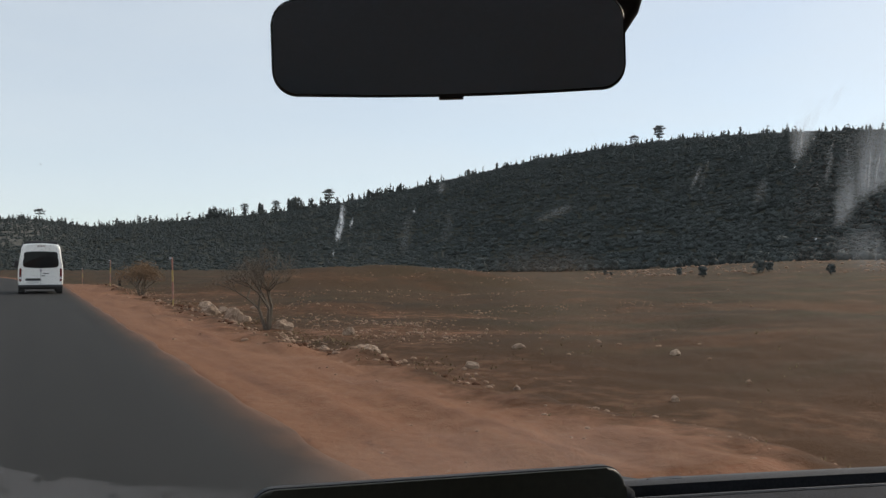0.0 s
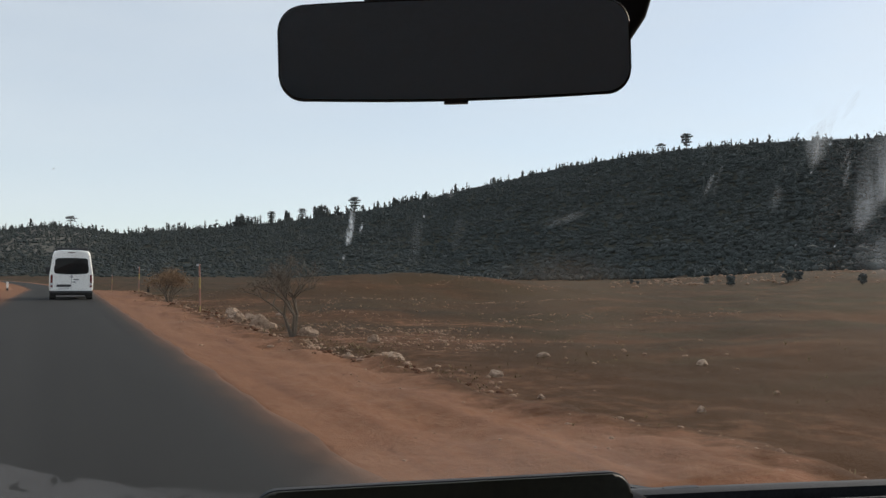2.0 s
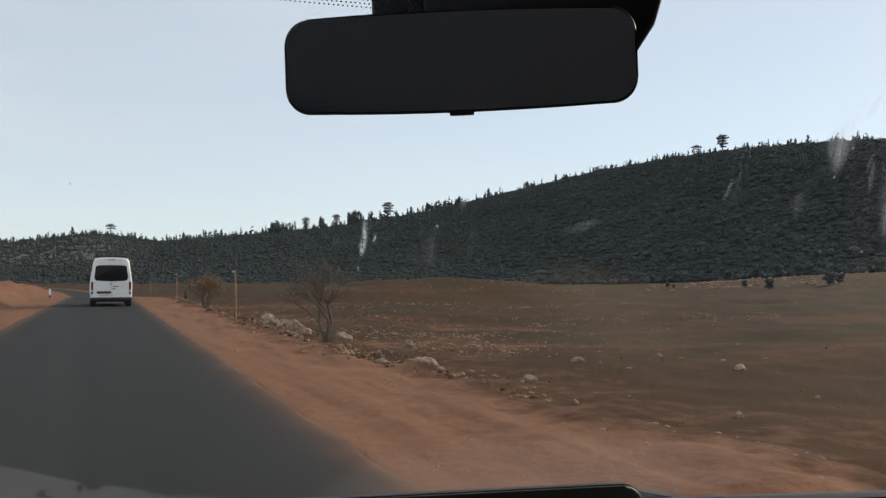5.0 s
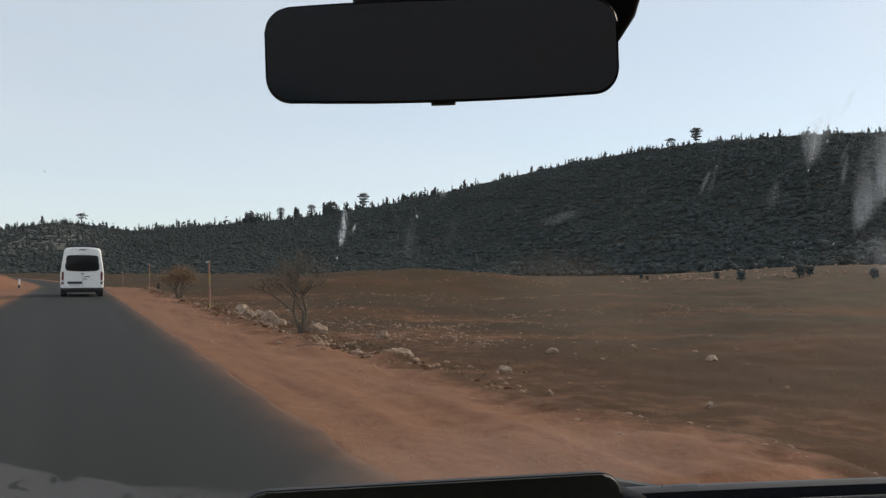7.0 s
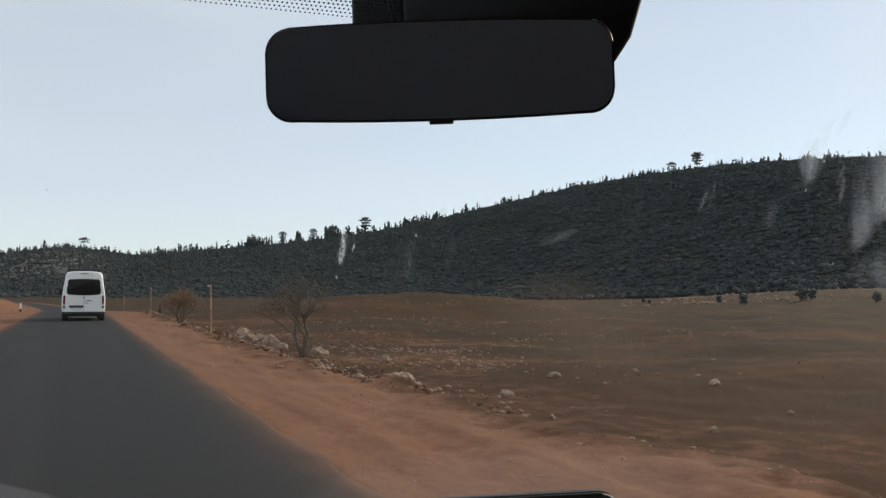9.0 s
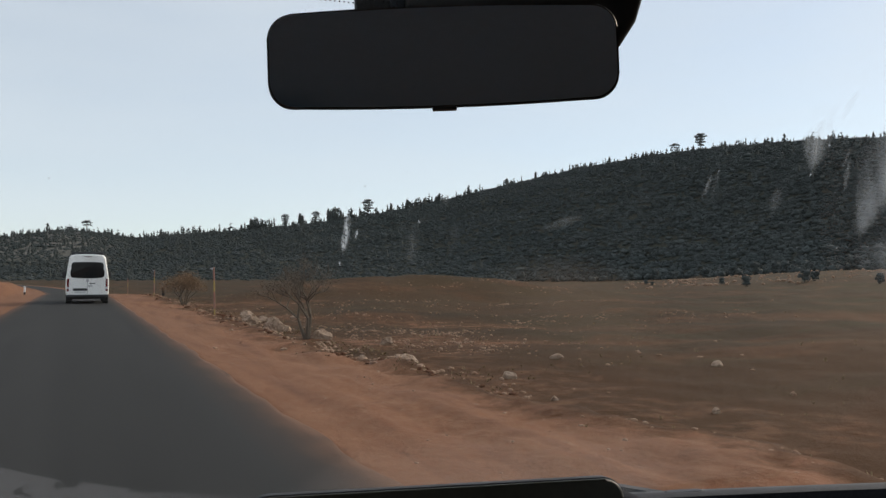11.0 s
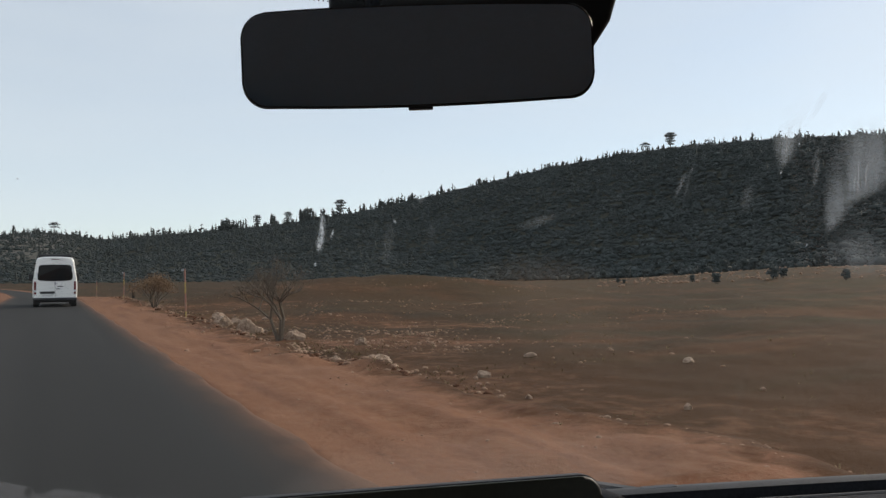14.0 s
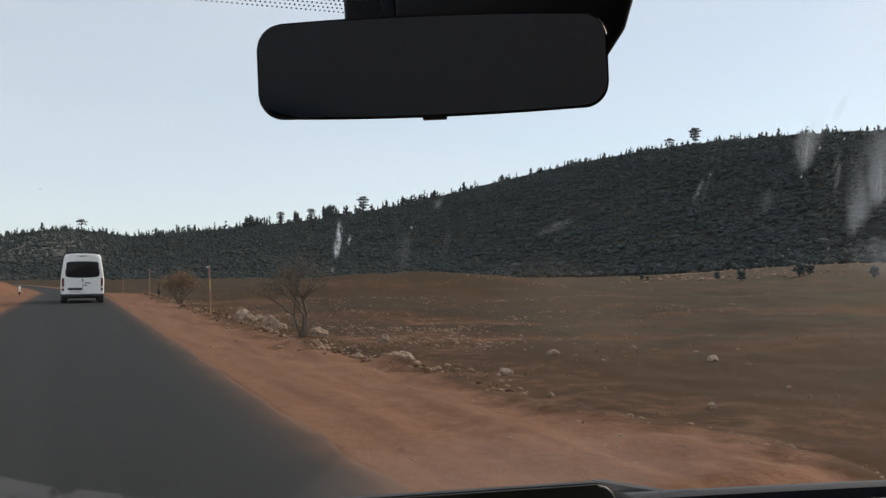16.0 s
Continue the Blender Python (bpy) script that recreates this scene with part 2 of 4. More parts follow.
RED_BAND = varied("red_post_paint", (0.33, 0.13, 0.10), (0.30, 0.16, 0.12), 0.6, scale=25, third=(0.34, 0.24, 0.18))
YELLOW_BAND = varied("yellow_post_paint", (0.38, 0.27, 0.07), (0.36, 0.26, 0.10), 0.6, scale=25, third=(0.34, 0.26, 0.17))
GALVANISED = varied("galvanised_steel", (0.45, 0.46, 0.47), (0.36, 0.37, 0.38), 0.5, metal=0.6, scale=30)
SPLASH = film_material("dried_splash", (0.74, 0.80, 0.84), 0.60, 260, (1, 0.45, 0.45), 0.38, 0.66, 0.3)
DUST = film_material("windscreen_dust", (0.55, 0.55, 0.57), 0.115, 9, (1, 1, 1), 0.10, 0.42, spots=True)
SOFT_DUST = film_material("soft_windscreen_dust", (0.55, 0.47, 0.42), 0.115, 5, (1, 1, 1), 0.0, 0.45)
SMEAR = film_material("wiper_smear", (0.75, 0.78, 0.80), 0.44, 46, (1, 0.12, 0.12), 0.30, 0.74, 0.9)
BROAD_SMEAR = film_material("broad_smear", (0.72, 0.76, 0.80), 0.42, 38, (1, 0.10, 0.10), 0.28, 0.72, 1.4)
BROWN_HAZE = film_material("brown_haze", (0.46, 0.32, 0.22), 0.08, 6, (1, 1, 1), 0.1, 0.4)
THIN_DUST = film_material("thin_dust", (0.60, 0.62, 0.66), 0.008, 2.5, (1, 1, 1), -0.3, 0.75)


# ---- mesh helpers ----
def finish(name, bm, mat, parent=None, smooth=False):
    me = bpy.data.meshes.new(name)
    bmesh.ops.recalc_face_normals(bm, faces=bm.faces)
    bm.to_mesh(me)
    bm.free()
    me.materials.append(mat)
    if smooth:
        me.shade_smooth()
        me.set_sharp_from_angle(angle=radians(38))
    ob = new(name, me)
    if parent:
        ob.parent = parent
    return ob


def part(name, bm, mat, parent, label="", smooth=False):
    ob = finish(name, bm, mat, parent, smooth)
    if label:
        tagged(ob, label)
    return ob


def thing(name, label, category, group="", at=None):
    ob = tagged(new(name), label, category, group)
    if at is not None:
        ob.matrix_basis = at
    return ob


def add_box(bm, lo, hi, bevel=0.0, m=None):
    size = [b - a for a, b in zip(lo, hi)]
    mid = [(a + b) / 2 for a, b in zip(lo, hi)]
    r = bmesh.ops.create_cube(bm, size=1, matrix=Matrix.Translation(mid) @ Matrix.Diagonal((*size, 1)))
    if bevel:
        es = list({e for v in r["verts"] for e in v.link_edges})
        out = bmesh.ops.bevel(bm, geom=es, offset=bevel, segments=3, profile=0.6, affect="EDGES")
        vs = list({v for f in out["faces"] for v in f.verts} | {v for v in r["verts"] if v.is_valid})
    else:
        vs = r["verts"]
    if m:
        bmesh.ops.transform(bm, matrix=m, verts=vs)
    return bm


def box(lo, hi, bevel=0.0, m=None):
    return add_box(bmesh.new(), lo, hi, bevel, m)


def add_tube(bm, p, q, r0, r1, n=8):
    p, q = Vector(p), Vector(q)
    d = q - p
    turn = d.to_track_quat("Z", "Y").to_matrix().to_4x4()
    bmesh.ops.create_cone(bm, cap_ends=True, segments=n, radius1=r0, radius2=r1, depth=d.length,
                          matrix=Matrix.Translation((p + q) / 2) @ turn)
    return bm


def extrude_outline(points, depth, bevel=0.0):
    """A slab from an outline in x and y, from z = 0 back to z = -depth, its front edge rounded."""
    bm = bmesh.new()
    front = [bm.verts.new((x, y, 0)) for x, y in points]
    back = [bm.verts.new((x, y, -depth)) for x, y in points]
    face = bm.faces.new(front)
    bm.faces.new(back[::-1])
    n = len(points)
    for i in range(n):
        bm.faces.new((front[i], back[i], back[(i + 1) % n], front[(i + 1) % n]))
    if bevel:
        bmesh.ops.bevel(bm, geom=list(face.edges), offset=bevel, segments=3, profile=0.5, affect="EDGES")
    return bm


def rounded(w, h, r, n=8, bulge=0.0, top=0.0):
    """A rounded rectangle round 0, its lower edge bulging down and its upper edge up."""
    pts = []
    for cx, cy, a0 in ((w / 2 - r, h / 2 - r, 0), (-w / 2 + r, h / 2 - r, 90), (-w / 2 + r, -h / 2 + r, 180), (w / 2 - r, -h / 2 + r, 270)):
        pts += [(cx + r * math.cos(radians(a0 + 90 * i / n)), cy + r * math.sin(radians(a0 + 90 * i / n))) for i in range(n + 1)]
    dense = []
    for (x0, y0), (x1, y1) in zip(pts, pts[1:] + pts[:1]):
        k = max(1, int(math.hypot(x1 - x0, y1 - y0) / (w / 24)))
        dense += [(x0 + (x1 - x0) * j / k, y0 + (y1 - y0) * j / k) for j in range(k)]
    out = []
    for x, y in dense:
        f = 1 - (2 * x / w) ** 2
        out.append((x, y - bulge * f if y < 0 else y + top * f))
    return out


def raw_mesh(name, verts, tris, mat, smooth=False):
    """A mesh of triangles straight from arrays."""
    me = bpy.data.meshes.new(name)
    me.vertices.add(len(verts))
    me.vertices.foreach_set("co", np.asarray(verts, dtype=np.float32).ravel())
    k = np.asarray(tris, dtype=np.int32)
    me.loops.add(k.size)
    me.loops.foreach_set("vertex_index", k.ravel())
    me.polygons.add(len(k))
    me.polygons.foreach_set("loop_start", np.arange(0, k.size, k.shape[1], dtype=np.int32))
    me.update(calc_edges=True)
    me.validate()
    me.materials.append(mat)
    if smooth:
        me.shade_smooth()
    return me


def store(me, name, values):
    a = me.attributes.new(name, "FLOAT", "POINT")
    a.data.foreach_set("value", np.asarray(values, dtype=np.float32))


def scatter(name, templates, where, turns, sizes, tall, kinds, mat):
    """Many small shapes joined into one mesh: each a turned and scaled copy of one of the templates."""
    vs, ks, base = [], [], 0
    for k, (tv, tf) in enumerate(templates):
        sel = np.nonzero(kinds == k)[0]
        if not len(sel):
            continue
        c, s = np.cos(turns[sel])[:, None], np.sin(turns[sel])[:, None]
        x = (tv[None, :, 0] * c - tv[None, :, 1] * s) * sizes[sel][:, None] + where[sel, 0][:, None]
        y = (tv[None, :, 0] * s + tv[None, :, 1] * c) * sizes[sel][:, None] + where[sel, 1][:, None]
        z = tv[None, :, 2] * tall[sel][:, None] + where[sel, 2][:, None]
        vs.append(np.stack([x, y, z], -1).reshape(-1, 3))
        ks.append((tf[None] + (np.arange(len(sel)) * len(tv))[:, None, None]).reshape(-1, 3) + base)
        base += len(sel) * len(tv)
    return raw_mesh(name, np.concatenate(vs), np.concatenate(ks), mat)


def arrays(bm):
    bmesh.ops.triangulate(bm, faces=bm.faces)
    bm.verts.index_update()
    v = np.array([p.co[:] for p in bm.verts])
    f = np.array([[p.index for p in q.verts] for q in bm.faces])
    bm.free()
    return v, f


def lump(bm, at, r, rng, squash=0.8, sub=1, rough=0.3):
    out = bmesh.ops.create_icosphere(bm, subdivisions=sub, radius=1)
    for v in out["verts"]:
        k = r * (1 + rng.uniform(-rough, rough))
        v.co = Vector(at) + Vector((v.co.x * k, v.co.y * k, v.co.z * k * squash))
    return bm


# ---- the lie of the land ----
def waves(x, y, scale, seed, octaves=4):
    """Smooth uneven ground between about -1 and 1."""
    rng = np.random.RandomState(seed)
    total, amp = np.zeros_like(x), 1.0
    for o in range(octaves):
        for i in range(4):
            a, p = rng.uniform(0, math.pi), rng.uniform(0, 6.28)
            k = 6.28 / scale * (2 ** o) * rng.uniform(0.7, 1.3)
            total += amp * 0.4 * np.sin(k * (x * math.cos(a) + y * math.sin(a)) + p)
        amp *= 0.5
    return total


def step(v, a, b):
    k = np.clip((v - a) / (b - a), 0, 1)
    return k * k * (3 - 2 * k)


ROAD_HALF, ROAD_MID = 2.32, -0.36


def road_x(y):
    """The road's middle line: straight, then bending left beyond the crest."""
    return ROAD_MID - 0.00045 * np.maximum(y - 60, 0) ** 2


def road_z(y):
    return -0.95 * step(y, 62, 130)


def ridge(az):
    """Rise of the ridge over the eye's level, as a slope, and its distance, by azimuth in degrees."""
    up = 64 + 188 / (1 + np.exp(-(az - 28.5) / 8)) + 13 * np.exp(-((az + 1) / 2.8) ** 2) - 5 * np.exp(-((az - 4) / 1.8) ** 2)
    up = up * (1 - 0.7 * step(az, 62, 110)) * (1 - 0.6 * step(-az, 8, 50))
    up = up * (1 - 0.75 * step(np.abs(az), 120, 170))
    slope = up / 1414 * np.cos(np.radians(np.clip(az - 24.5, -60, 60)))
    away = 1150 - 760 * step(az, -4, 80)
    return slope, away


def foot(az):
    return 640 - 430 * step(az, -6, 78) + 5 * np.sin(az * 0.35) + 2 * np.sin(az * 0.8 + 1)


def land(x, y):
    """Height of the ground, with how much of it is bare earth, wooded and dry."""
    r, az = np.hypot(x, y), np.degrees(np.arctan2(x, y))
    s = x - road_x(y)
    z0 = road_z(y)
    wob = 0.35 * waves(x, y, 9, 3, 3)
    # right verge, falling to the field
    wide = 0.5 * (1 - step(y, 5, 16))
    right = -0.05 - 0.05 * np.clip(s - ROAD_HALF, 0, 2.5) - 0.5 * step(s + wob - wide, 4.7, 6.6)
    right = right + (0.045 - 0.025 * step(s, 6, 8)) * waves(x, y, 1.6, 5, 3) * step(s, 2.5, 4) + 0.07 * np.exp(-((s + wob - wide - 5.3) / 0.5) ** 2) + 0.022 * waves(x, y * 0.1, 1.3, 27, 3) * step(s, 2.5, 3.2) * (1 - step(s, 5, 6)) + 0.22 * waves(x, y, 26, 8, 4) * step(s, 6, 16)
    right = right + 1.9 * np.exp(-(((x - 30) / 13) ** 2 + ((y - 66) / 11) ** 2)) + 0.9 * np.exp(-(((x - 17) / 9) ** 2 + ((y - 60) / 9) ** 2))
    right = right + 4.8 * step(az, 32, 54) * step(r, 120, 260)
    # left verge, rising to a low cut bank
    left = -0.05 + 1.3 * step(-s + wob, 4.0, 7.0) * step(y, 8, 34) + 0.10 * waves(x, y, 2.2, 6, 4) * step(-s, 3.6, 5)
    left = left + 0.2 * waves(x, y, 30, 9, 3) * step(-s, 8, 20)
    side = np.where(s > 0, right, left)
    under = step(np.abs(s), ROAD_HALF - 0.25, ROAD_HALF - 0.02)
    z = z0 + np.where(np.abs(s) < ROAD_HALF, -0.10 + 0.05 * under, side)
    # the wooded hills
    slope, away = ridge(az)
    f = foot(az)
    k = np.clip((r - f) / (away - f), 0, 1.6)
    top = 1.35 + slope * away
    shape = np.where(k < 1, 0.62 * k + 0.38 * step(k, 0, 1), 1 - 0.35 * (k - 1))
    z = z + np.maximum(top - z, 0) * shape * (k > 0) + 1.2 * waves(x, y, 110, 11, 2) * step(k, 0.05, 0.3) * (1 - step(k, 0.6, 0.9))
    earth = np.maximum(1 - step(s + wob - wide, 3.7, 6.0), 0.24 * np.exp(-(((x - 20) / 15) ** 2 + ((y - 58) / 12) ** 2)))
    earth = np.where(s < 0, 1 - 0.55 * step(-s, 9, 16), earth)
    earth = np.maximum(earth, 0.31 + (0.06 + 0.10 * step(y, 12, 24)) * waves(x, y, 9, 15, 3) - 0.018 * np.maximum(s - 7, 0)) * (1 - step(r, 60, 110) * (s > 8))
    wood = step(r - f, -4, 10)
    dry = 0.17 * step(r, 90, 230) * (1 - wood) * (0.6 + 0.4 * waves(x, y, 60, 17, 2))
    dry = np.maximum(dry, 0.6 * step(az, 36, 43) * step(r, 165, 215) * (1 - wood) * (0.7 + 0.4 * waves(x, y, 17, 18, 3)))
    dry = np.maximum(dry, 0.9 * wood * (1 - step(az, -0.5, 4)) * step(r - f, 90, 260))      # bare rocky slope
    trail = 0.34 * np.exp(-((s - 10.2 - 1.1 * np.sin(y / 8.0)) / 0.3) ** 2) * step(y, 6, 12) * (1 - step(y, 38, 52)) * np.clip(0.75 + 0.6 * waves(x, y, 6, 19, 2), 0, 1)
    dry = np.maximum(dry, trail)
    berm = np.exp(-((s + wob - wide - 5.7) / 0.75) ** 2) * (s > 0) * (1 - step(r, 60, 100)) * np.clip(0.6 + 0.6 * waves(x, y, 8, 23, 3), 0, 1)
    return z, earth, wood, np.clip(dry, 0, 1), np.clip(berm, 0, 1)


def ground_z(x, y):
    return float(land(np.array([float(x)]), np.array([float(y)]))[0][0])


def build_ground():
    az = np.concatenate([np.arange(-180, -14, 4.0), np.arange(-14, 64, 0.15), np.arange(64, 180, 4.0)])
    r = np.concatenate([[0.02], 1.2 * 1.0245 ** np.arange(0, 340)])
    a, rr = np.meshgrid(np.radians(az), r)
    x, y = rr * np.sin(a), rr * np.cos(a)
    z, earth, wood, dry, berm = land(x, y)
    nr, na = x.shape
    i = np.arange(nr - 1)[:, None] * na + np.arange(na)[None]
    j = np.arange(nr - 1)[:, None] * na + (np.arange(na)[None] + 1) % na
    quads = np.stack([i, i + na, j + na, j], -1).reshape(-1, 4)[:, ::-1]
    me = raw_mesh("ground", np.stack([x, y, z], -1).reshape(-1, 3), quads, GROUND, True)
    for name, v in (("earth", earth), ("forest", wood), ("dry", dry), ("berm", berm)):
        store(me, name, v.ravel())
    tagged(new("ground", me), "red earth verges, dry brown pasture and wooded hills behind", "ground", kind="structure")


def build_road():
    y = np.concatenate([np.arange(-60, 80, 0.5), np.arange(80, 330, 2.0)])
    u = np.array([-1.0, -0.97, -0.93, -0.88, -0.82, -0.7, -0.5, -0.2, 0.2, 0.5, 0.7, 0.82, 0.88, 0.93, 0.97, 1.0])
    uu, yy = np.meshgrid(u, y)
    ragged = 0.045 * waves(yy, yy * 0 + np.sign(uu) * 7, 3.0, 21, 4) * (np.abs(uu) > 0.95)
    xx = road_x(yy) + uu * ROAD_HALF + np.sign(uu) * ragged
    zz = road_z(yy) + 0.0 - 0.02 * np.abs(uu) ** 2 - 0.09 * (np.abs(uu) > 0.99)
    nr, na = xx.shape
    i = (np.arange(nr - 1)[:, None] * na + np.arange(na - 1)[None])
    quads = np.stack([i, i + 1, i + 1 + na, i + na], -1).reshape(-1, 4)
    me = raw_mesh("road", np.stack([xx, yy, zz], -1).reshape(-1, 3), quads, ASPHALT, True)
    store(me, "dirt", (np.clip((np.abs(uu) - 0.76) / 0.24, 0, 1) ** 1.6 * 0.95).ravel())
    tagged(new("road", me), "worn dark asphalt country road without markings", "road", kind="structure")


build_ground()
build_road()


# ---- the car round the camera ----
CAR_L, CAR_R = -0.64, 1.30
GLASS_FOOT, GLASS_UP, GLASS_IN = Vector((0, 1.15, 1.0)), Vector((0, -0.7297, 0.6838)), Vector((0, -0.6838, -0.7297))
SIGHT = pose(0, 0, 0, 91.38, 0, -24.55)     # the way the mirror and screen face


def on_glass(x, w, lift=0.0):
    return GLASS_FOOT + Vector((x, 0, 0)) + GLASS_UP * w + GLASS_IN * lift


def glass_patch(name, lines, mat, parent, label="", lift=0.004):
    """Dried dirt: strips given as rows of (w, left, right, thickness of the dirt) up the glass."""
    n = 10
    verts, thick, quads = [], [], []
    for w, a, b, t in lines:
        for i in range(n + 1):
            k = i / n
            verts.append(on_glass(a + (b - a) * k, w, lift)[:])
            thick.append(t * min(1, 2.6 * k, 2.6 * (1 - k)))
    for j in range(len(lines) - 1):
        for i in range(n):
            p = j * (n + 1) + i
            quads.append((p, p + 1, p + n + 2, p + n + 1))
    me = raw_mesh(name, verts, quads, mat)
    store(me, "thick", thick)
    ob = new(name, me)
    ob.parent = parent
    ob.visible_shadow = False
    if label:
        tagged(ob, label)
    return ob


def side_outline():
    """The car's side seen along x: y forward, z up."""
    return [(-2.6, 0.42), (-2.6, 1.0), (-2.45, 1.62), (-2.2, 1.72), (0.40, 1.72), (0.47, 1.66), (1.235, 0.88),
            (1.27, 0.85), (1.85, 0.74), (2.02, 0.66), (2.05, 0.35), (1.75, 0.28), (-2.3, 0.28)]


def build_car():
    car = thing("car", "small dark car standing on the road, seen from its driver's seat", "car")
    # sides below the windows, then the posts between the windows
    low = [(-2.6, 0.42), (-2.6, 1.0), (-2.58, 1.04), (0.30, 1.04), (1.05, 0.90), (1.25, 0.86), (1.85, 0.78), (2.02, 0.66), (2.05, 0.35), (1.75, 0.28), (-2.3, 0.28)]
    rails = [[(-2.58, 1.04), (-2.45, 1.62), (-2.2, 1.72), (0.40, 1.72), (0.46, 1.66), (0.38, 1.60), (-2.1, 1.60), (-2.3, 1.04)],
             [(-0.34, 1.04), (-0.26, 1.04), (-0.30, 1.60), (-0.38, 1.60)], [(-1.34, 1.04), (-1.26, 1.04), (-1.30, 1.60), (-1.38, 1.60)]]

    def plate(name, pts, x0, x1, mat, label=""):
        bm = bmesh.new()
        ins = [bm.verts.new((x0, y, z)) for y, z in pts]
        out = [bm.verts.new((x1, y, z)) for y, z in pts]
        bm.faces.new(ins)
        bm.faces.new(out[::-1])
        for i in range(len(ins)):
            k = (i + 1) % len(ins)
            bm.faces.new((ins[i], out[i], out[k], ins[k]))
        bmesh.ops.triangulate(bm, faces=bm.faces)
        return part(name, bm, mat, car, label)

    for x, d in ((CAR_L, -0.03), (CAR_R, 0.03)):
        plate("side_panel", low, x, x + d, CABIN)
        plate("roof_rail", rails[0], x, x + d, CABIN)
        for pts in rails[1:]:
            plate("door_post", pts, x, x + d, CABIN)
        for y0, y1 in ((-2.28, -1.34), (-1.28, -0.34), (-0.28, 0.45)):
            g = plate("side_glass", [(y0, 1.04), (y1 + (0.3 if y1 > 0 else 0), 1.04), (y1 - 0.06, 1.60), (y0, 1.60)], x + d * 0.4, x + d * 0.6, GLASS)
            g.visible_shadow = False
    line = side_outline()

    def sheet(name, a, b, t=0.025):
        bm = bmesh.new()
        rows = []
        for y, z in line[a:b]:
            rows.append([bm.verts.new((x, y, z)) for x in (CAR_L, CAR_R)])
        for p, q in zip(rows, rows[1:]):
            bm.faces.new((p[0], p[1], q[1], q[0]))
        bmesh.ops.solidify(bm, geom=bm.faces[:], thickness=t)
        return part(name, bm, CABIN, car)

    sheet("tailgate", 0, 4)
    sheet("roof", 3, 6)
    part("headlining", box((CAR_L + 0.002, -2.2, 1.672), (CAR_R - 0.002, 0.36, 1.69), 0.004), LINER, car, "grey fabric headlining")
    sheet("bonnet", 6, 9)
    sheet("front_panel", 8, 12)
    bm = box((CAR_L, -2.3, 0.26), (CAR_R, 1.75, 0.30))
    part("floor_pan", bm, CABIN, car)
    for x in (CAR_L + 0.08, CAR_R - 0.08):
        for y in (-1.75, 1.35):
            wheel = part("wheel", add_tube(bmesh.new(), (x - 0.1, y, 0.31), (x + 0.1, y, 0.31), 0.31, 0.31, 32), TYRE, car)
            part("rim", add_tube(bmesh.new(), (x - 0.108, y, 0.31), (x + 0.108, y, 0.31), 0.19, 0.19, 24), STEEL, wheel)
    # dashboard, a profile drawn across the cab
    cowl = [(1.19, 0.935), (1.06, 1.035), (0.992, 1.0515), (0.985, 1.053), (0.978, 1.0525), (0.971, 1.0495)]
    groove = [(0.971, 1.0492), (0.969, 1.032), (0.950, 1.029), (0.9475, 1.0375)]
    # paler strip in place of the highlight on the pad's edge
    bright_edge = [(0.9475, 1.0375), (0.9462, 1.0412), (0.9410, 1.0416), (0.9385, 1.0395)]
    pad = [(0.9385, 1.0390), (0.86, 1.0385), (0.78, 1.030), (0.72, 1.005), (0.66, 0.94), (0.64, 0.86), (0.66, 0.62), (0.9, 0.55), (1.12, 0.6), (1.12, 0.95)]

    def across(pts, x0, x1, bevel=0.0):
        bm = bmesh.new()
        n = 24
        rings = []
        for i in range(n + 1):
            x = x0 + (x1 - x0) * i / n
            sag = 0.012 * ((x - 0.33) / 0.97) ** 2
            sweep = 0.24 * max(0.0, x - 0.30) + 0.1 * max(0.0, -0.1 - x)
            rings.append([bm.verts.new((x, y - sweep, z - sag)) for y, z in pts])
        for p, q in zip(rings, rings[1:]):
            for k in range(len(pts) - 1):
                bm.faces.new((p[k], p[k + 1], q[k + 1], q[k]))
        return bm

    dash = part("dashboard", across(pad, CAR_L, CAR_R), DASH, car, "grey-blue grained plastic dashboard", True)
    part("defroster_cowl", across(cowl, CAR_L, CAR_R), SLATE, dash, "slate-grey strip along the windscreen", True)
    part("dash_groove", across(groove, CAR_L, CAR_R), DASH_DARK, dash, "groove across the dashboard, its shade put into a darker colour", True)
    part("edge_highlight", across(bright_edge, CAR_L, CAR_R), SLATE, dash, "thin pale strip painted as the highlight on the pad's edge", True)
    vent = extrude_outline(rounded(0.055, 0.012, 0.005), 0.006, 0.001)
    bmesh.ops.transform(vent, matrix=Matrix.Translation((0.765, 0.878, 1.0508)) @ pose(0, 0, 0, 0, 0, -13), verts=vent.verts)
    part("air_vent", vent, BLACK, dash)
    # display standing on the dashboard
    a, b = Vector((0.108, 0.574, 1.190)), Vector((0.388, 0.512, 1.190))
    across_x = (b - a).normalized()
    up = Vector((0, 0.10, 1)).normalized()
    face = across_x.cross(up).normalized()
    m = Matrix((across_x, face.cross(across_x), face)).transposed().to_4x4()
    m.translation = (a + b) / 2 - m.col[1].to_3d() * 0.088
    w = (b - a).length
    # slightly larger, paler slab added to stand in for the rim's highlight
    back = extrude_outline(rounded(w + 0.0018, 0.1778, 0.0168), 0.010, 0.0006)
    bmesh.ops.transform(back, matrix=m @ Matrix.Translation((0, 0, -0.004)), verts=back.verts)
    bm = extrude_outline(rounded(w, 0.176, 0.016), 0.014, 0.003)
    bmesh.ops.transform(bm, matrix=m, verts=bm.verts)
    screen = part("display_screen", bm, DISPLAY, car, "black standing display, switched off", True)
    part("rim_highlight", back, SLATE, screen, "paler slab added for the highlight on the display's rim", True)
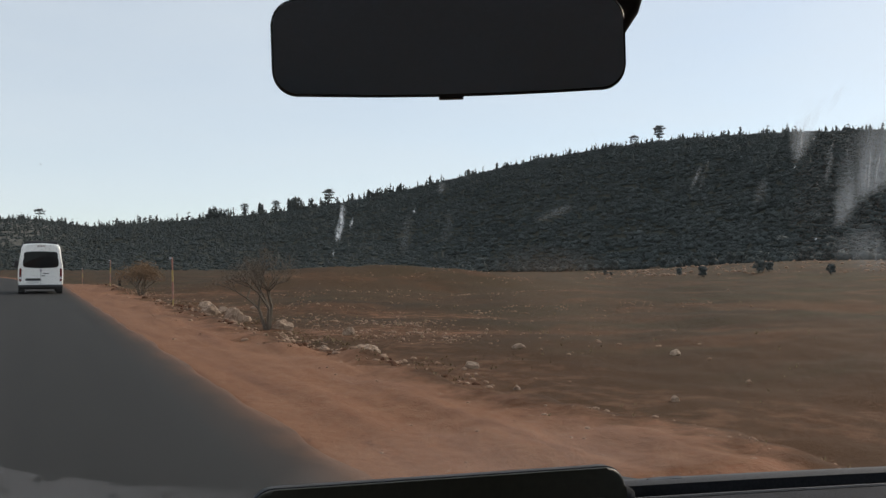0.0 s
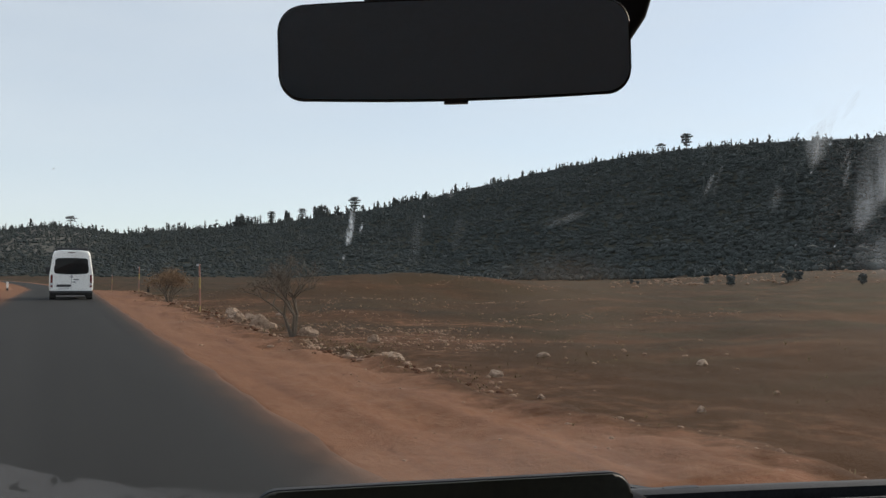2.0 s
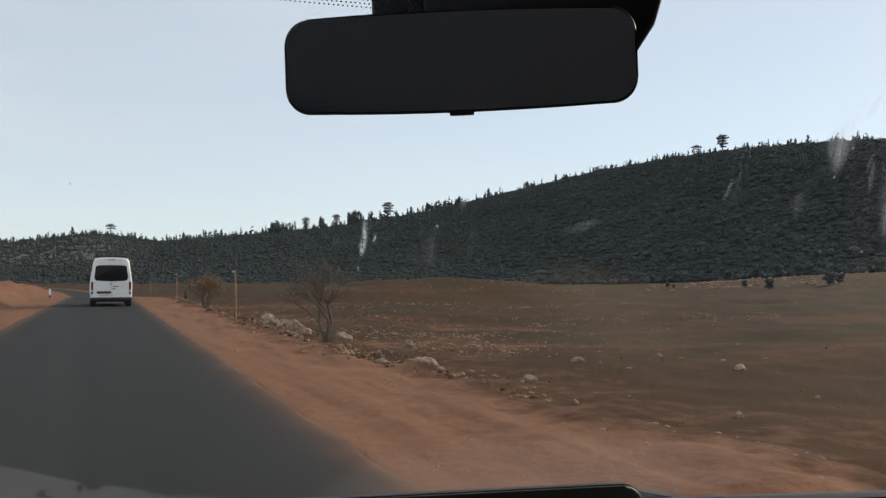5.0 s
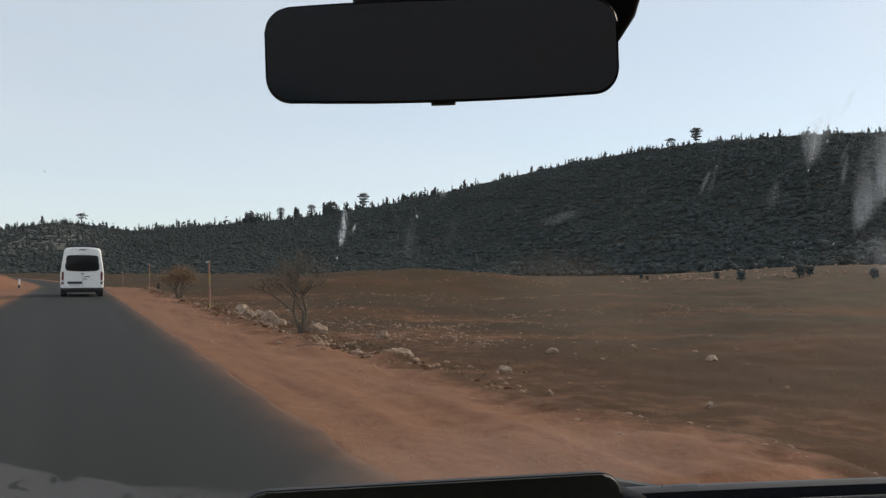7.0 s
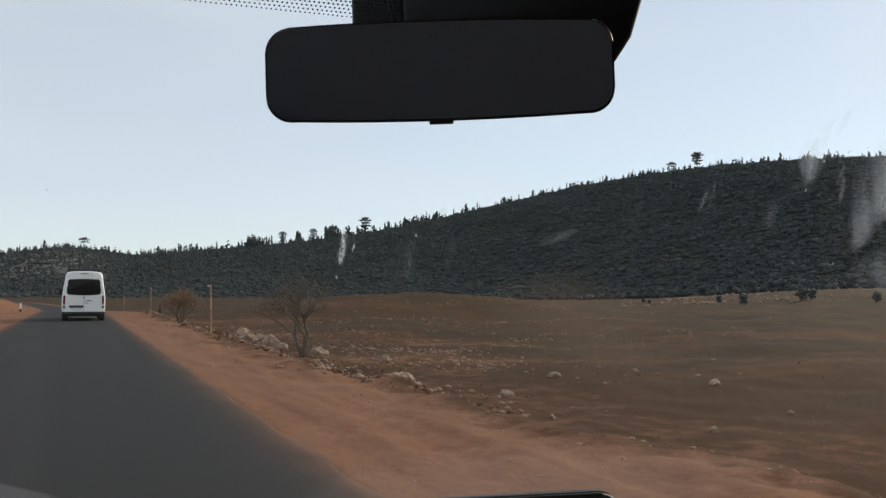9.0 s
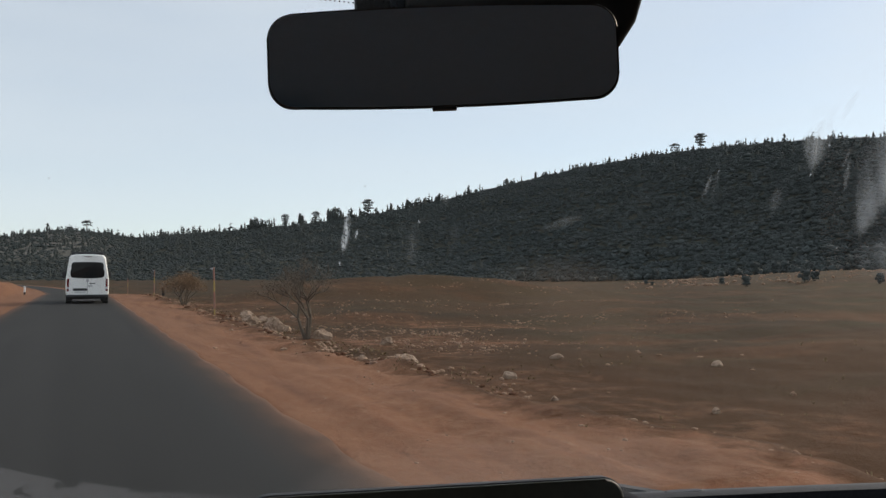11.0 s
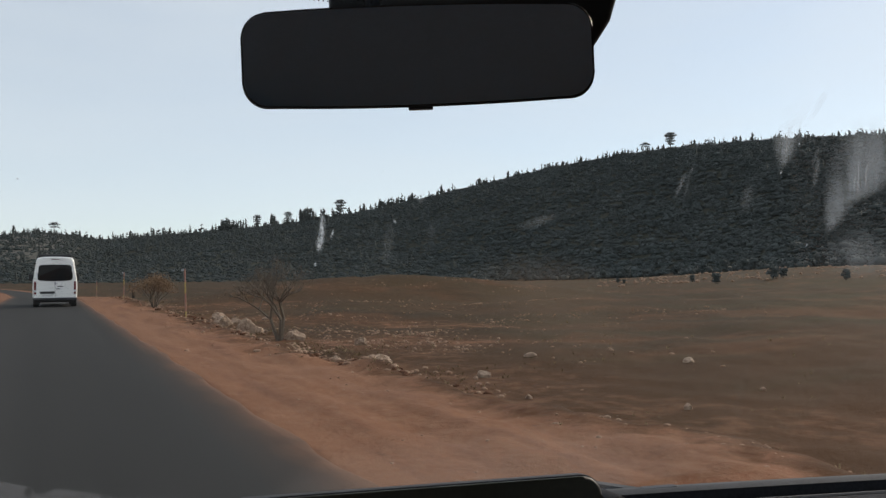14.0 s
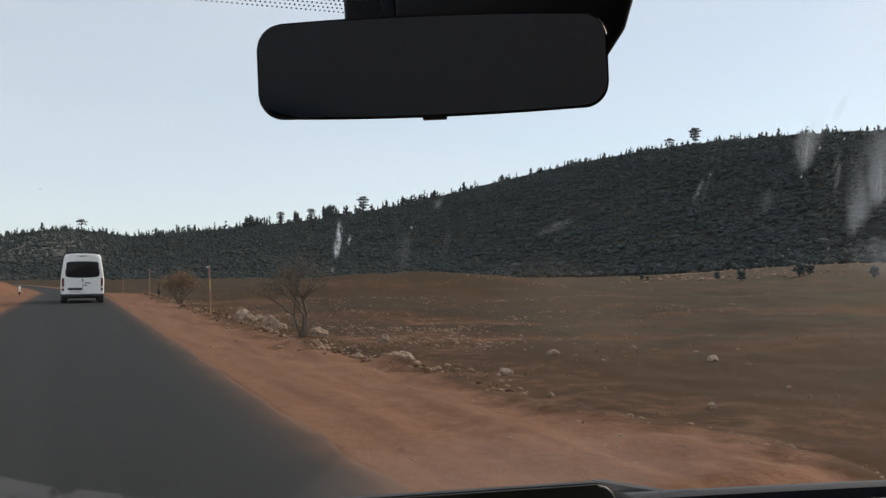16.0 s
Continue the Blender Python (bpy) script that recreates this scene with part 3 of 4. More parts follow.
    bm = extrude_outline(rounded(w - 0.03, 0.14, 0.004), 0.001)
    bmesh.ops.transform(bm, matrix=m @ Matrix.Translation((0, -0.004, 0.0015)), verts=bm.verts)
    part("screen_glass", bm, SCREEN, screen)
    # knob pod beside the display
    bm = box((0.638, 0.83, 1.00), (0.678, 0.90, 1.060), 0.016)
    part("instrument_pod", bm, DASH_DARK, car, smooth=True)

    # windscreen
    bm = bmesh.new()
    q = [on_glass(CAR_L, -0.09), on_glass(CAR_R, -0.09), on_glass(CAR_R, 0.97), on_glass(CAR_L, 0.97)]
    lo = [bm.verts.new(p) for p in q]
    hi = [bm.verts.new(p - GLASS_IN * 0.005) for p in q]
    bm.faces.new(lo)
    bm.faces.new(hi[::-1])
    for i in range(4):
        bm.faces.new((lo[i], hi[i], hi[(i + 1) % 4], lo[(i + 1) % 4]))
    pane = part("windscreen", bm, GLASS, car, "clear windscreen with dried splashes and dust")
    pane.visible_shadow = False
    # black dots that fade down from the printed band
    vs, ks = [], []
    for row in range(24):
        w0 = 0.803 + row * 0.0030
        for col in range(225):
            x = -0.06 + col * 0.0035 + (row % 2) * 0.00175
            w = w0 + 0.05 * (x - 0.1) * (x < 0.32)
            if 0.215 < x < 0.41 and w < 0.9:
                continue
            if x >= 0.41:
                w = w0 + 0.06 + 0.28 * (x - 0.414)
            r = 0.0007 + 0.00005 * row
            base = len(vs)
            vs += [on_glass(x + r * math.cos(k * 1.0472), w + r * math.sin(k * 1.0472), 0.002)[:] for k in range(6)]
            ks += [(base, base + k, base + k + 1) for k in range(1, 5)]
    dots = new("frit_dots", raw_mesh("frit_dots", vs, ks, FRIT))
    dots.parent = pane
    tagged(dots, "black printed dots along the upper edge")
    bm = bmesh.new()
    bm.faces.new([bm.verts.new(on_glass(x, w, 0.003)) for x, w in ((CAR_L, 0.872), (0.3, 0.90), (0.52, 0.968), (0.52, 0.97), (CAR_L, 0.97))])
    bmesh.ops.solidify(bm, geom=bm.faces[:], thickness=0.0008)
    part("frit_band", bm, FRIT, pane)

    # a dried dropping: a ragged flame of white, wider above, with a small run beside it
    glass_patch("bird_splash", [(0.544, 0.2328, 0.2345, 0.0), (0.552, 0.2290, 0.2362, 1.2), (0.561, 0.2254, 0.2358, 1.6), (0.571, 0.2264, 0.2342, 1.2),
                                (0.581, 0.2247, 0.2327, 1.5), (0.590, 0.2236, 0.2302, 1.0), (0.599, 0.2226, 0.2262, 0.0)], SPLASH, pane, "white dried bird dropping")
    glass_patch("bird_splash", [(0.564, 0.2410, 0.2425, 0.0), (0.569, 0.2388, 0.2428, 1.5), (0.575, 0.2388, 0.2418, 1.2), (0.581, 0.2395, 0.2408, 0.0)], SPLASH, pane, "small white dried drop")
    glass_patch("bird_splash", [(0.526, 0.2335, 0.2350, 0.0), (0.531, 0.2315, 0.2350, 1.3), (0.536, 0.2318, 0.2338, 0.0)], SPLASH, pane, "small white dried drop")
    rng = random.Random(5)
    for x, w, sx, sw, t, tilt in ((0.6205, 0.654, 0.005, 0.020, 0.42, 0.3), (0.6290, 0.658, 0.004, 0.026, 0.2, 0.45), (0.732, 0.640, 0.012, 0.022, 0.30, 0.68), (0.811, 0.684, 0.006, 0.026, 0.5, 0.75),
                                  (0.790, 0.706, 0.004, 0.018, 0.35, 0.5), (0.548, 0.630, 0.007, 0.022, 0.14, 0.5), (0.4616, 0.594, 0.018, 0.014, 0.26, -0.9), (0.302, 0.5576, 0.009, 0.034, 0.13, 0.27),
                                  (0.345, 0.566, 0.008, 0.026, 0.11, 0.3), (0.318, 0.622, 0.006, 0.008, 0.3, 0.3), (0.735, 0.772, 0.010, 0.022, 0.3, 0.3), (0.700, 0.762, 0.014, 0.014, 0.2, 0.4)):
        lean = -tilt * sw
        glass_patch("dried_smear", [(w - sw, x - lean - sx * 0.5, x - lean + sx * 0.2, 0), (w - sw * 0.5, x - lean * 0.5 - sx * 0.9, x - lean * 0.5 + sx * 0.6, t), (w, x - sx, x + sx, t),
                                    (w + sw * 0.6, x + lean * 0.6 - sx * 0.5, x + lean * 0.6 + sx * 0.9, t), (w + sw, x + lean - sx * 0.1, x + lean + sx * 0.5, 0)], SMEAR, pane)
    glass_patch("fan_smear", [(0.685, 0.744, 0.756, 0.0), (0.698, 0.733, 0.760, 0.75), (0.712, 0.716, 0.757, 1.0), (0.728, 0.702, 0.753, 1.0), (0.742, 0.700, 0.745, 0.9), (0.765, 0.706, 0.735, 0.35), (0.785, 0.708, 0.728, 0.0)],
                SMEAR, pane, "pale fan-shaped wiper smear")
    glass_patch("wiper_smear", [(0.585, 0.912, 0.930, 0.0), (0.605, 0.893, 0.930, 0.55), (0.640, 0.860, 0.925, 0.85), (0.667, 0.838, 0.960, 1.0), (0.700, 0.812, 1.00, 1.0), (0.730, 0.796, 0.97, 0.9), (0.748, 0.795, 0.92, 0.6), (0.775, 0.80, 0.90, 0.0)],
                BROAD_SMEAR, pane, "broad grey wiper smear")
    glass_patch("wiper_smear", [(0.495, 1.03, 1.14, 0.0), (0.52, 0.98, 1.14, 0.3), (0.545, 0.945, 1.12, 0.42), (0.57, 0.93, 1.06, 0.35), (0.60, 0.955, 1.00, 0.0)], BROAD_SMEAR, pane, "faint grey wiper smear")
    glass_patch("brown_smudge", [(0.345, 0.58, 0.76, 0.0), (0.39, 0.50, 0.76, 0.6), (0.44, 0.44, 0.72, 1.0), (0.48, 0.41, 0.66, 1.0), (0.515, 0.40, 0.60, 0.7), (0.55, 0.41, 0.54, 0.0)], BROWN_HAZE, pane, "faint brown smudge on the glass")
    for x, w, s in ((0.7546, 0.681, 0.0022), (0.7501, 0.722, 0.0024), (0.6221, 0.677, 0.0014), (0.8264, 0.565, 0.0018), (0.8976, 0.566, 0.0022), (0.776, 0.737, 0.0022), (0.300, 0.590, 0.0018)):
        glass_patch("white_spot", [(w - s * 1.4, x, x + s * 1.6, 0.3), (w, x - s * 1.2, x + s, 1.3), (w + s * 1.5, x - s * 1.5, x, 0.3)], SPLASH, pane)
    for i in range(26):
        x, w = rng.uniform(-0.05, 0.85), rng.uniform(0.42, 0.86)
        s = rng.uniform(0.0005, 0.0011)
        glass_patch("speck", [(w - s, x - s, x + s, 0.6), (w, x - s * 1.2, x + s * 1.2, 1), (w + s, x - s, x + s, 0.6)], SPLASH, pane)

    def film(name, edge, mat, label, lift):
        """Dust from the foot of the glass up to an edge given as (x, w, strength, softness of the edge)."""
        vs, th, qs = [], [], []
        for x, w, strong, soft in edge:
            for f, k in ((0.0, 1.0), (1 - soft, 0.9), (1 - soft * 0.4, 0.55), (1.0, 0.0)):
                vs.append(on_glass(x, -0.05 + (w + 0.05) * f, lift)[:])
                th.append(strong * k)
        for i in range(len(edge) - 1):
            for k in range(3):
                p = i * 4 + k
                qs.append((p, p + 1, p + 5, p + 4))
        me = raw_mesh(name, vs, qs, mat)
        store(me, "thick", th)
        ob = tagged(new(name, me), label)
        ob.parent, ob.visible_shadow = pane, False

    # dust that the wipers do not reach
    film("dust_film", [(-0.30, 0.32, 1.0, 0.02), (-0.15, 0.25, 1.0, 0.02), (-0.074, 0.207, 1.0, 0.02), (-0.045, 0.187, 1.0, 0.02), (-0.027, 0.176, 1.0, 0.02), (-0.018, 0.168, 1.0, 0.03), (-0.012, 0.153, 1.0, 0.03), (-0.002, 0.152, 1.0, 0.03),
                       (0.006, 0.162, 1.0, 0.03), (0.03, 0.149, 1.0, 0.03), (0.0615, 0.134, 0.95, 0.04), (0.075, 0.122, 0.9, 0.05), (0.108, 0.119, 0.75, 0.08), (0.16, 0.10, 0.6, 0.15), (0.24, 0.075, 0.5, 0.3)],
         DUST, "grey dust below the wiped part of the glass", 0.003)
    film("dust_film", [(0.235, 0.085, 0.0, 0.3), (0.27, 0.11, 0.25, 0.5), (0.298, 0.16, 0.45, 0.5), (0.32, 0.19, 0.55, 0.5), (0.345, 0.215, 0.6, 0.5), (0.39, 0.21, 0.65, 0.5), (0.46, 0.215, 0.8, 0.5), (0.53, 0.21, 0.9, 0.5),
                       (0.65, 0.195, 1.0, 0.5), (0.80, 0.165, 1.0, 0.5), (0.93, 0.13, 0.7, 0.5), (1.08, 0.085, 0.35, 0.4), (1.24, 0.04, 0.0, 0.3)],
         SOFT_DUST, "thin grey dust along the foot of the glass", 0.006)
    # an even breath of dust over the pane, added as haze over dark tones
    vs = [on_glass(CAR_L + 0.005 + (CAR_R - CAR_L - 0.01) * i / 12, -0.05 + 1.0 * j / 8, 0.009)[:] for j in range(9) for i in range(13)]
    me = raw_mesh("dust_veil", vs, [(j * 13 + i, j * 13 + i + 1, j * 13 + i + 14, j * 13 + i + 13) for j in range(8) for i in range(12)], THIN_DUST)
    store(me, "thick", [1.0] * len(vs))
    veil_film = tagged(new("dust_veil", me), "thin even dust film, added to haze the view through the windscreen")
    veil_film.parent, veil_film.visible_shadow = pane, False

    # rear-view mirror with its stem and the sensor cover behind it
    at = Matrix.Translation((0.2387, 0.5246, 1.5066)) @ SIGHT @ pose(0, 0.0012, 0, 0, 0, 1.9)
    out = rounded(0.257, 0.0685, 0.0175, bulge=0.0035, top=0.0035)
    bm = extrude_outline(out, 0.022, 0.0012)
    for v in bm.verts:      # the shell narrows towards its back
        if v.co.z < -0.01:
            v.co.x, v.co.y = v.co.x * 0.95, v.co.y * 0.80 + 0.004
    add_box(bm, (-0.009, -0.0388, -0.008), (0.009, -0.034, -0.001), 0.001)
    bmesh.ops.transform(bm, matrix=at, verts=bm.verts)
    mirror = part("rear_view_mirror", bm, BLACK, car, "wide black rear-view mirror reflecting the dark cab", True)
    bm = extrude_outline(rounded(0.2535, 0.065, 0.0165, bulge=0.0034, top=0.0034), 0.001)
    bmesh.ops.transform(bm, matrix=at @ Matrix.Translation((0, 0, 0.0013)), verts=bm.verts)
    part("mirror_glass", bm, MIRROR, mirror)
    stem = add_tube(bmesh.new(), at @ Vector((0.0, 0.01, -0.015)), at @ Vector((0.0, 0.055, -0.085)), 0.011, 0.014, 16)
    part("mirror_stem", stem, BLACK, mirror, smooth=True)
    # cover: a rounded wedge from the glass down behind the mirror
    shape = [(-0.030, 0.11), (-0.030, 0.045), (-0.022, 0.036), (0.05, 0.03), (0.10, 0.012), (0.124, 0.004), (0.138, 0.012), (0.154, 0.035), (0.164, 0.065), (0.168, 0.11)]
    bm = extrude_outline(shape, 0.05, 0.006)
    bmesh.ops.transform(bm, matrix=at @ Matrix.Translation((0, 0, -0.045)), verts=bm.verts)
    part("sensor_cover", bm, BLACK, car, "black plastic sensor cover on the windscreen", True)
    bm = box((-0.069, 0.046, -0.09), (-0.036, 0.11, -0.05), 0.004)
    bmesh.ops.transform(bm, matrix=at, verts=bm.verts)
    part("sensor_box", bm, BLACK, car, smooth=True)
    bm = add_tube(bmesh.new(), at @ Vector((-0.034, 0.038, -0.05)), at @ Vector((-0.034, 0.11, -0.05)), 0.006, 0.006, 14)
    part("cable_sleeve", bm, DASH, car, smooth=True)


build_car()


# ---- the van ahead ----
def build_van(at):
    van = thing("van", "white high-roofed passenger van with dark windows, seen from behind", "van", at=at)

    def section(wide, low, high, taper):
        """Half-round section: bottom corners, bulging sides leaning in to the roof."""
        h = wide / 2
        side = [(h * 0.93, low), (h * 0.985, low + 0.12), (h, low + 0.55), (h * 0.985, low + 0.95)]
        top = high - low
        side += [(h * (0.985 - taper * k), low + 0.95 + (top - 1.15) * k) for k in (0.4, 0.75, 1.0)]
        e = side[-1][0]
        side += [(e - 0.05, high - 0.10), (e - 0.14, high - 0.03), (e - 0.30, high), (0.25, high + 0.015)]
        return [(-x, z) for x, z in side] + [(x, z) for x, z in reversed(side)]

    stations = [(0.0, 1.90, 0.42, 2.42, 0.17), (0.05, 1.97, 0.40, 2.47, 0.15), (0.16, 2.0, 0.38, 2.50, 0.14), (1.5, 2.02, 0.36, 2.52, 0.13), (3.9, 2.02, 0.36, 2.50, 0.13),
                (4.5, 2.0, 0.36, 2.42, 0.14), (5.2, 1.98, 0.36, 1.62, 0.06), (5.75, 1.86, 0.36, 1.38, 0.02), (5.9, 1.7, 0.4, 1.22, 0.0)]
    bm = bmesh.new()
    rings = [[bm.verts.new((x, y, z)) for x, z in section(w, lo, hi, tp)] for y, w, lo, hi, tp in stations]
    for p, q in zip(rings, rings[1:]):
        for i in range(len(p)):
            k = (i + 1) % len(p)
            bm.faces.new((p[i], p[k], q[k], q[i]))
    bm.faces.new(rings[0])
    bm.faces.new(rings[-1][::-1])
    body = part("body", bm, WHITE_PAINT, van, "white painted body", True)
    # rear faces look towards -y
    back = Matrix.Translation((0, -0.002, 0)) @ pose(0, 0, 0, 90, 0, 0)

    def panel(name, outline, mat, z, x=0.0, depth=0.02, proud=0.012, parent=van, label="", bevel=0.004):
        bm = extrude_outline(outline, depth, bevel)
        bmesh.ops.transform(bm, matrix=Matrix.Translation((x, -proud, z)) @ pose(0, 0, 0, 90, 0, 0), verts=bm.verts)
        return part(name, bm, mat, parent, label, True)

    win = [(x * (1 - 0.05 * (y > 0)), y) for x, y in rounded(1.56, 0.74, 0.13, bulge=0.05, top=0.03)]
    panel("rear_window", win, TINTED, 1.70, label="dark tinted rear window")
    for x in (-0.885, 0.885):
        lamp = panel("tail_light", rounded(0.10, 0.64, 0.045), TAIL, 0.95, x, depth=0.06, proud=0.01, label="red upright tail light")
        panel("reversing_lens", rounded(0.09, 0.12, 0.03), material("clear_lens", (0.6, 0.6, 0.6), 0.2), 0.80, x, proud=0.014, parent=lamp)
    panel("plate_recess", rounded(0.66, 0.12, 0.04), GREY_PLASTIC, 0.72, -0.34, proud=0.006, label="dark recess above the number plate")
    panel("number_plate", rounded(0.50, 0.11, 0.01), varied("plate", (0.7, 0.7, 0.68), (0.6, 0.6, 0.58), 0.5), 0.585, -0.34, proud=0.006, label="white number plate")
    panel("badge", rounded(0.12, 0.12, 0.058), STEEL, 1.16, proud=0.014, label="round chrome badge")
    panel("model_name", rounded(0.26, 0.045, 0.01), GREY_PLASTIC, 1.02, 0.22, proud=0.008, label="dark lettering drawn as a bar")
    panel("high_brake_light", rounded(0.36, 0.045, 0.015), TAIL, 2.36, proud=0.0, depth=0.03)
    panel("door_gap", rounded(0.012, 1.5, 0.004), GREY_PLASTIC, 1.2, 0.0, depth=0.006, proud=0.0035, bevel=0)
    panel("door_handle", rounded(0.16, 0.04, 0.015), GREY_PLASTIC, 0.90, 0.12, proud=0.02)
    part("rear_bumper", box((-0.98, -0.07, 0.32), (0.98, 0.25, 0.47), 0.05), GREY_PLASTIC, van, "dark plastic bumper", True)
    part("bumper_step", box((-0.55, -0.11, 0.40), (0.55, -0.04, 0.45), 0.015), GREY_PLASTIC, van)
    part("underbody", box((-0.85, 0.2, 0.24), (0.85, 5.6, 0.42), 0.04), GREY_PLASTIC, van)
    part("roof_unit", box((-0.74, 0.08, 2.44), (0.74, 3.2, 2.61), 0.05), GREY_PLASTIC, van, "black roof unit", True)
    for x in (-1, 1):
        for y in (1.15, 4.75):
            wheel = part("wheel", add_tube(bmesh.new(), (x * 0.98, y, 0.34), (x * 0.72, y, 0.34), 0.34, 0.34, 36), TYRE, van)
            part("rim", add_tube(bmesh.new(), (x * 0.985, y, 0.34), (x * 0.74, y, 0.34), 0.21, 0.20, 24), STEEL, wheel)
        part("mud_flap", box((x * 0.84 - 0.13, 0.66, 0.12), (x * 0.84 + 0.13, 0.675, 0.42)), TYRE, van)
        arm = part("wing_mirror", box((x * 1.13 - 0.10, 4.55, 1.30), (x * 1.13 + 0.10, 4.68, 1.66), 0.04), BLACK, van, smooth=True)
        part("mirror_arm", add_tube(bmesh.new(), (x * 0.93, 4.6, 1.42), (x * 1.1, 4.6, 1.42), 0.03, 0.03), BLACK, arm)
        for y0, y1 in ((0.45, 1.6), (1.7, 2.9), (3.0, 3.9)):
            q = bmesh.new()
            for side in (0, 1):
                ring = [(x * (1.008 - (z - 1.35) * 0.155 - side * 0.03), y, z) for y, z in ((y0, 1.36), (y1, 1.36), (y1, 2.0), (y0, 2.0))]
                q.faces.new([q.verts.new(p) for p in ring])
            bmesh.ops.bridge_loops(q, edges=q.edges[:])
            part("side_window", q, TINTED, van)
    w = bmesh.new()
    front = [(-0.82, 4.62, 2.24), (0.82, 4.62, 2.24), (0.9, 5.24, 1.62), (-0.9, 5.24, 1.62)]
    for dz in (0.035, 0.0):
        w.faces.new([w.verts.new((x, y, z + dz)) for x, y, z in front])
    bmesh.ops.bridge_loops(w, edges=w.edges[:])
    part("front_window", w, TINTED, van)


build_van(pose(0.30, 43.8, -0.012, 0, 0, 0))


# ---- trees ----
def lobed(bm, at, r, rng, squash=0.8, rough=0.35, cut=-0.25):
    """A lump of foliage with soft lobes, open below."""
    off = Vector((rng.uniform(0, 90), rng.uniform(0, 90), rng.uniform(0, 90)))
    out = bmesh.ops.create_icosphere(bm, subdivisions=2, radius=1)
    low = [v for v in out["verts"] if v.co.z < cut]
    for v in out["verts"]:
        k = r * (1 + rough * noise.noise(v.co * 1.5 + off) + rough * 0.6 * noise.noise(v.co * 3.4 + off))
        v.co = Vector(at) + Vector((v.co.x * k, v.co.y * k, v.co.z * k * squash))
    bmesh.ops.delete(bm, geom=low, context="VERTS")
    return bm


def sprays(bm, hubs, count, rng, size):
    """Small leafy triangles standing off the lumps, for a ragged outline."""
    for i in range(count):
        p, r = rng.choice(hubs)
        d = Vector((rng.gauss(0, 1), rng.gauss(0, 1), rng.gauss(0.35, 0.8))).normalized()
        q = Vector(p) + d * r * rng.uniform(0.85, 1.15)
        s = size * rng.uniform(0.6, 1.3)
        side = d.cross(Vector((rng.gauss(0, 1), rng.gauss(0, 1), rng.gauss(0, 1)))).normalized()
        up = (d.cross(side) + d * rng.uniform(0.0, 0.9)).normalized()
        bm.faces.new([bm.verts.new(v) for v in (q - side * s, q + side * s, q + up * s * 1.6)])
    return bm


def canopy_shape(rng):
    """The crown of an evergreen oak in a closed wood, one unit high: leafy sprays over a dark core."""
    bm = bmesh.new()
    hubs = [((0, 0, 0.40), rng.uniform(0.42, 0.52))]
    for i in range(3):
        a = rng.uniform(0, 6.28)
        hubs.append(((0.26 * math.cos(a), 0.26 * math.sin(a), rng.uniform(0.35, 0.70)), rng.uniform(0.20, 0.30)))
    lump(bm, (0, 0, 0.38), 0.42, rng, 0.95, 1, 0.2)
    return sprays(bm, hubs, 50, rng, 0.092)


def conifer_shape(rng, tiers=4, rays=5, wide=0.22):
    """Stacked ragged whorls of drooping boughs, one unit high."""
    bm = bmesh.new()
    for k in range(tiers):
        z0 = 0.05 + 0.80 * k / tiers
        r = wide * (1 - 0.75 * k / tiers) * rng.uniform(0.7, 1.25)
        tip = bm.verts.new((rng.uniform(-0.03, 0.03), rng.uniform(-0.03, 0.03), min(1.0, z0 + 0.36)))
        ring = []
        for i in range(rays * 2):
            a = math.pi * i / rays + rng.uniform(-0.15, 0.15)
            q = r * (rng.uniform(0.8, 1.3) if i % 2 == 0 else rng.uniform(0.35, 0.6))
            ring.append(bm.verts.new((q * math.cos(a), q * math.sin(a), z0 + (rng.uniform(-0.06, 0.0) if i % 2 == 0 else 0.06))))
        for i in range(len(ring)):
            bm.faces.new((ring[i], ring[(i + 1) % len(ring)], tip))
    return bm


def oak_shape(rng, clumps=7, leafy=70):
    """A loose crown: soft lobed lumps inside a ragged cloud of leaf sprays."""
    bm = bmesh.new()
    hubs = []
    for k in range(clumps):
        a, q = rng.uniform(0, 6.28), rng.uniform(0.03, 0.32)
        hubs.append((Vector((q * math.cos(a), q * math.sin(a), rng.uniform(0.22, 0.74))), rng.uniform(0.13, 0.22)))
    for p, r in hubs:
        lobed(bm, p, r * 0.92, rng, 0.85, 0.4, -0.6)
    return sprays(bm, hubs, leafy, rng, 0.055)


def pine_shape(rng, clumps=7, slim=0.11, bare=0.25):
    """An open mountain pine, one unit high: a thin stem with uneven tufts that grow smaller upwards."""
    bm = bmesh.new()
    lean = rng.uniform(-0.03, 0.03)
    add_tube(bm, (0, 0, -0.06), (lean, 0, 0.94), 0.016, 0.006, 5)
    hubs = []
    for k in range(clumps):
        z = bare + (0.96 - bare) * (k + rng.uniform(-0.3, 0.3)) / (clumps - 1)
        r = slim * (1.15 - 0.75 * (z - bare) / (1 - bare)) * rng.uniform(0.6, 1.25)
        a = rng.uniform(0, 6.28)
        p = Vector((lean * z + r * 0.6 * math.cos(a), r * 0.6 * math.sin(a), min(z, 0.95)))
        hubs.append((p, r))
        lump(bm, p, r, rng, 0.8, 1, 0.3)
    return sprays(bm, hubs, clumps * 4, rng, slim * 0.4)


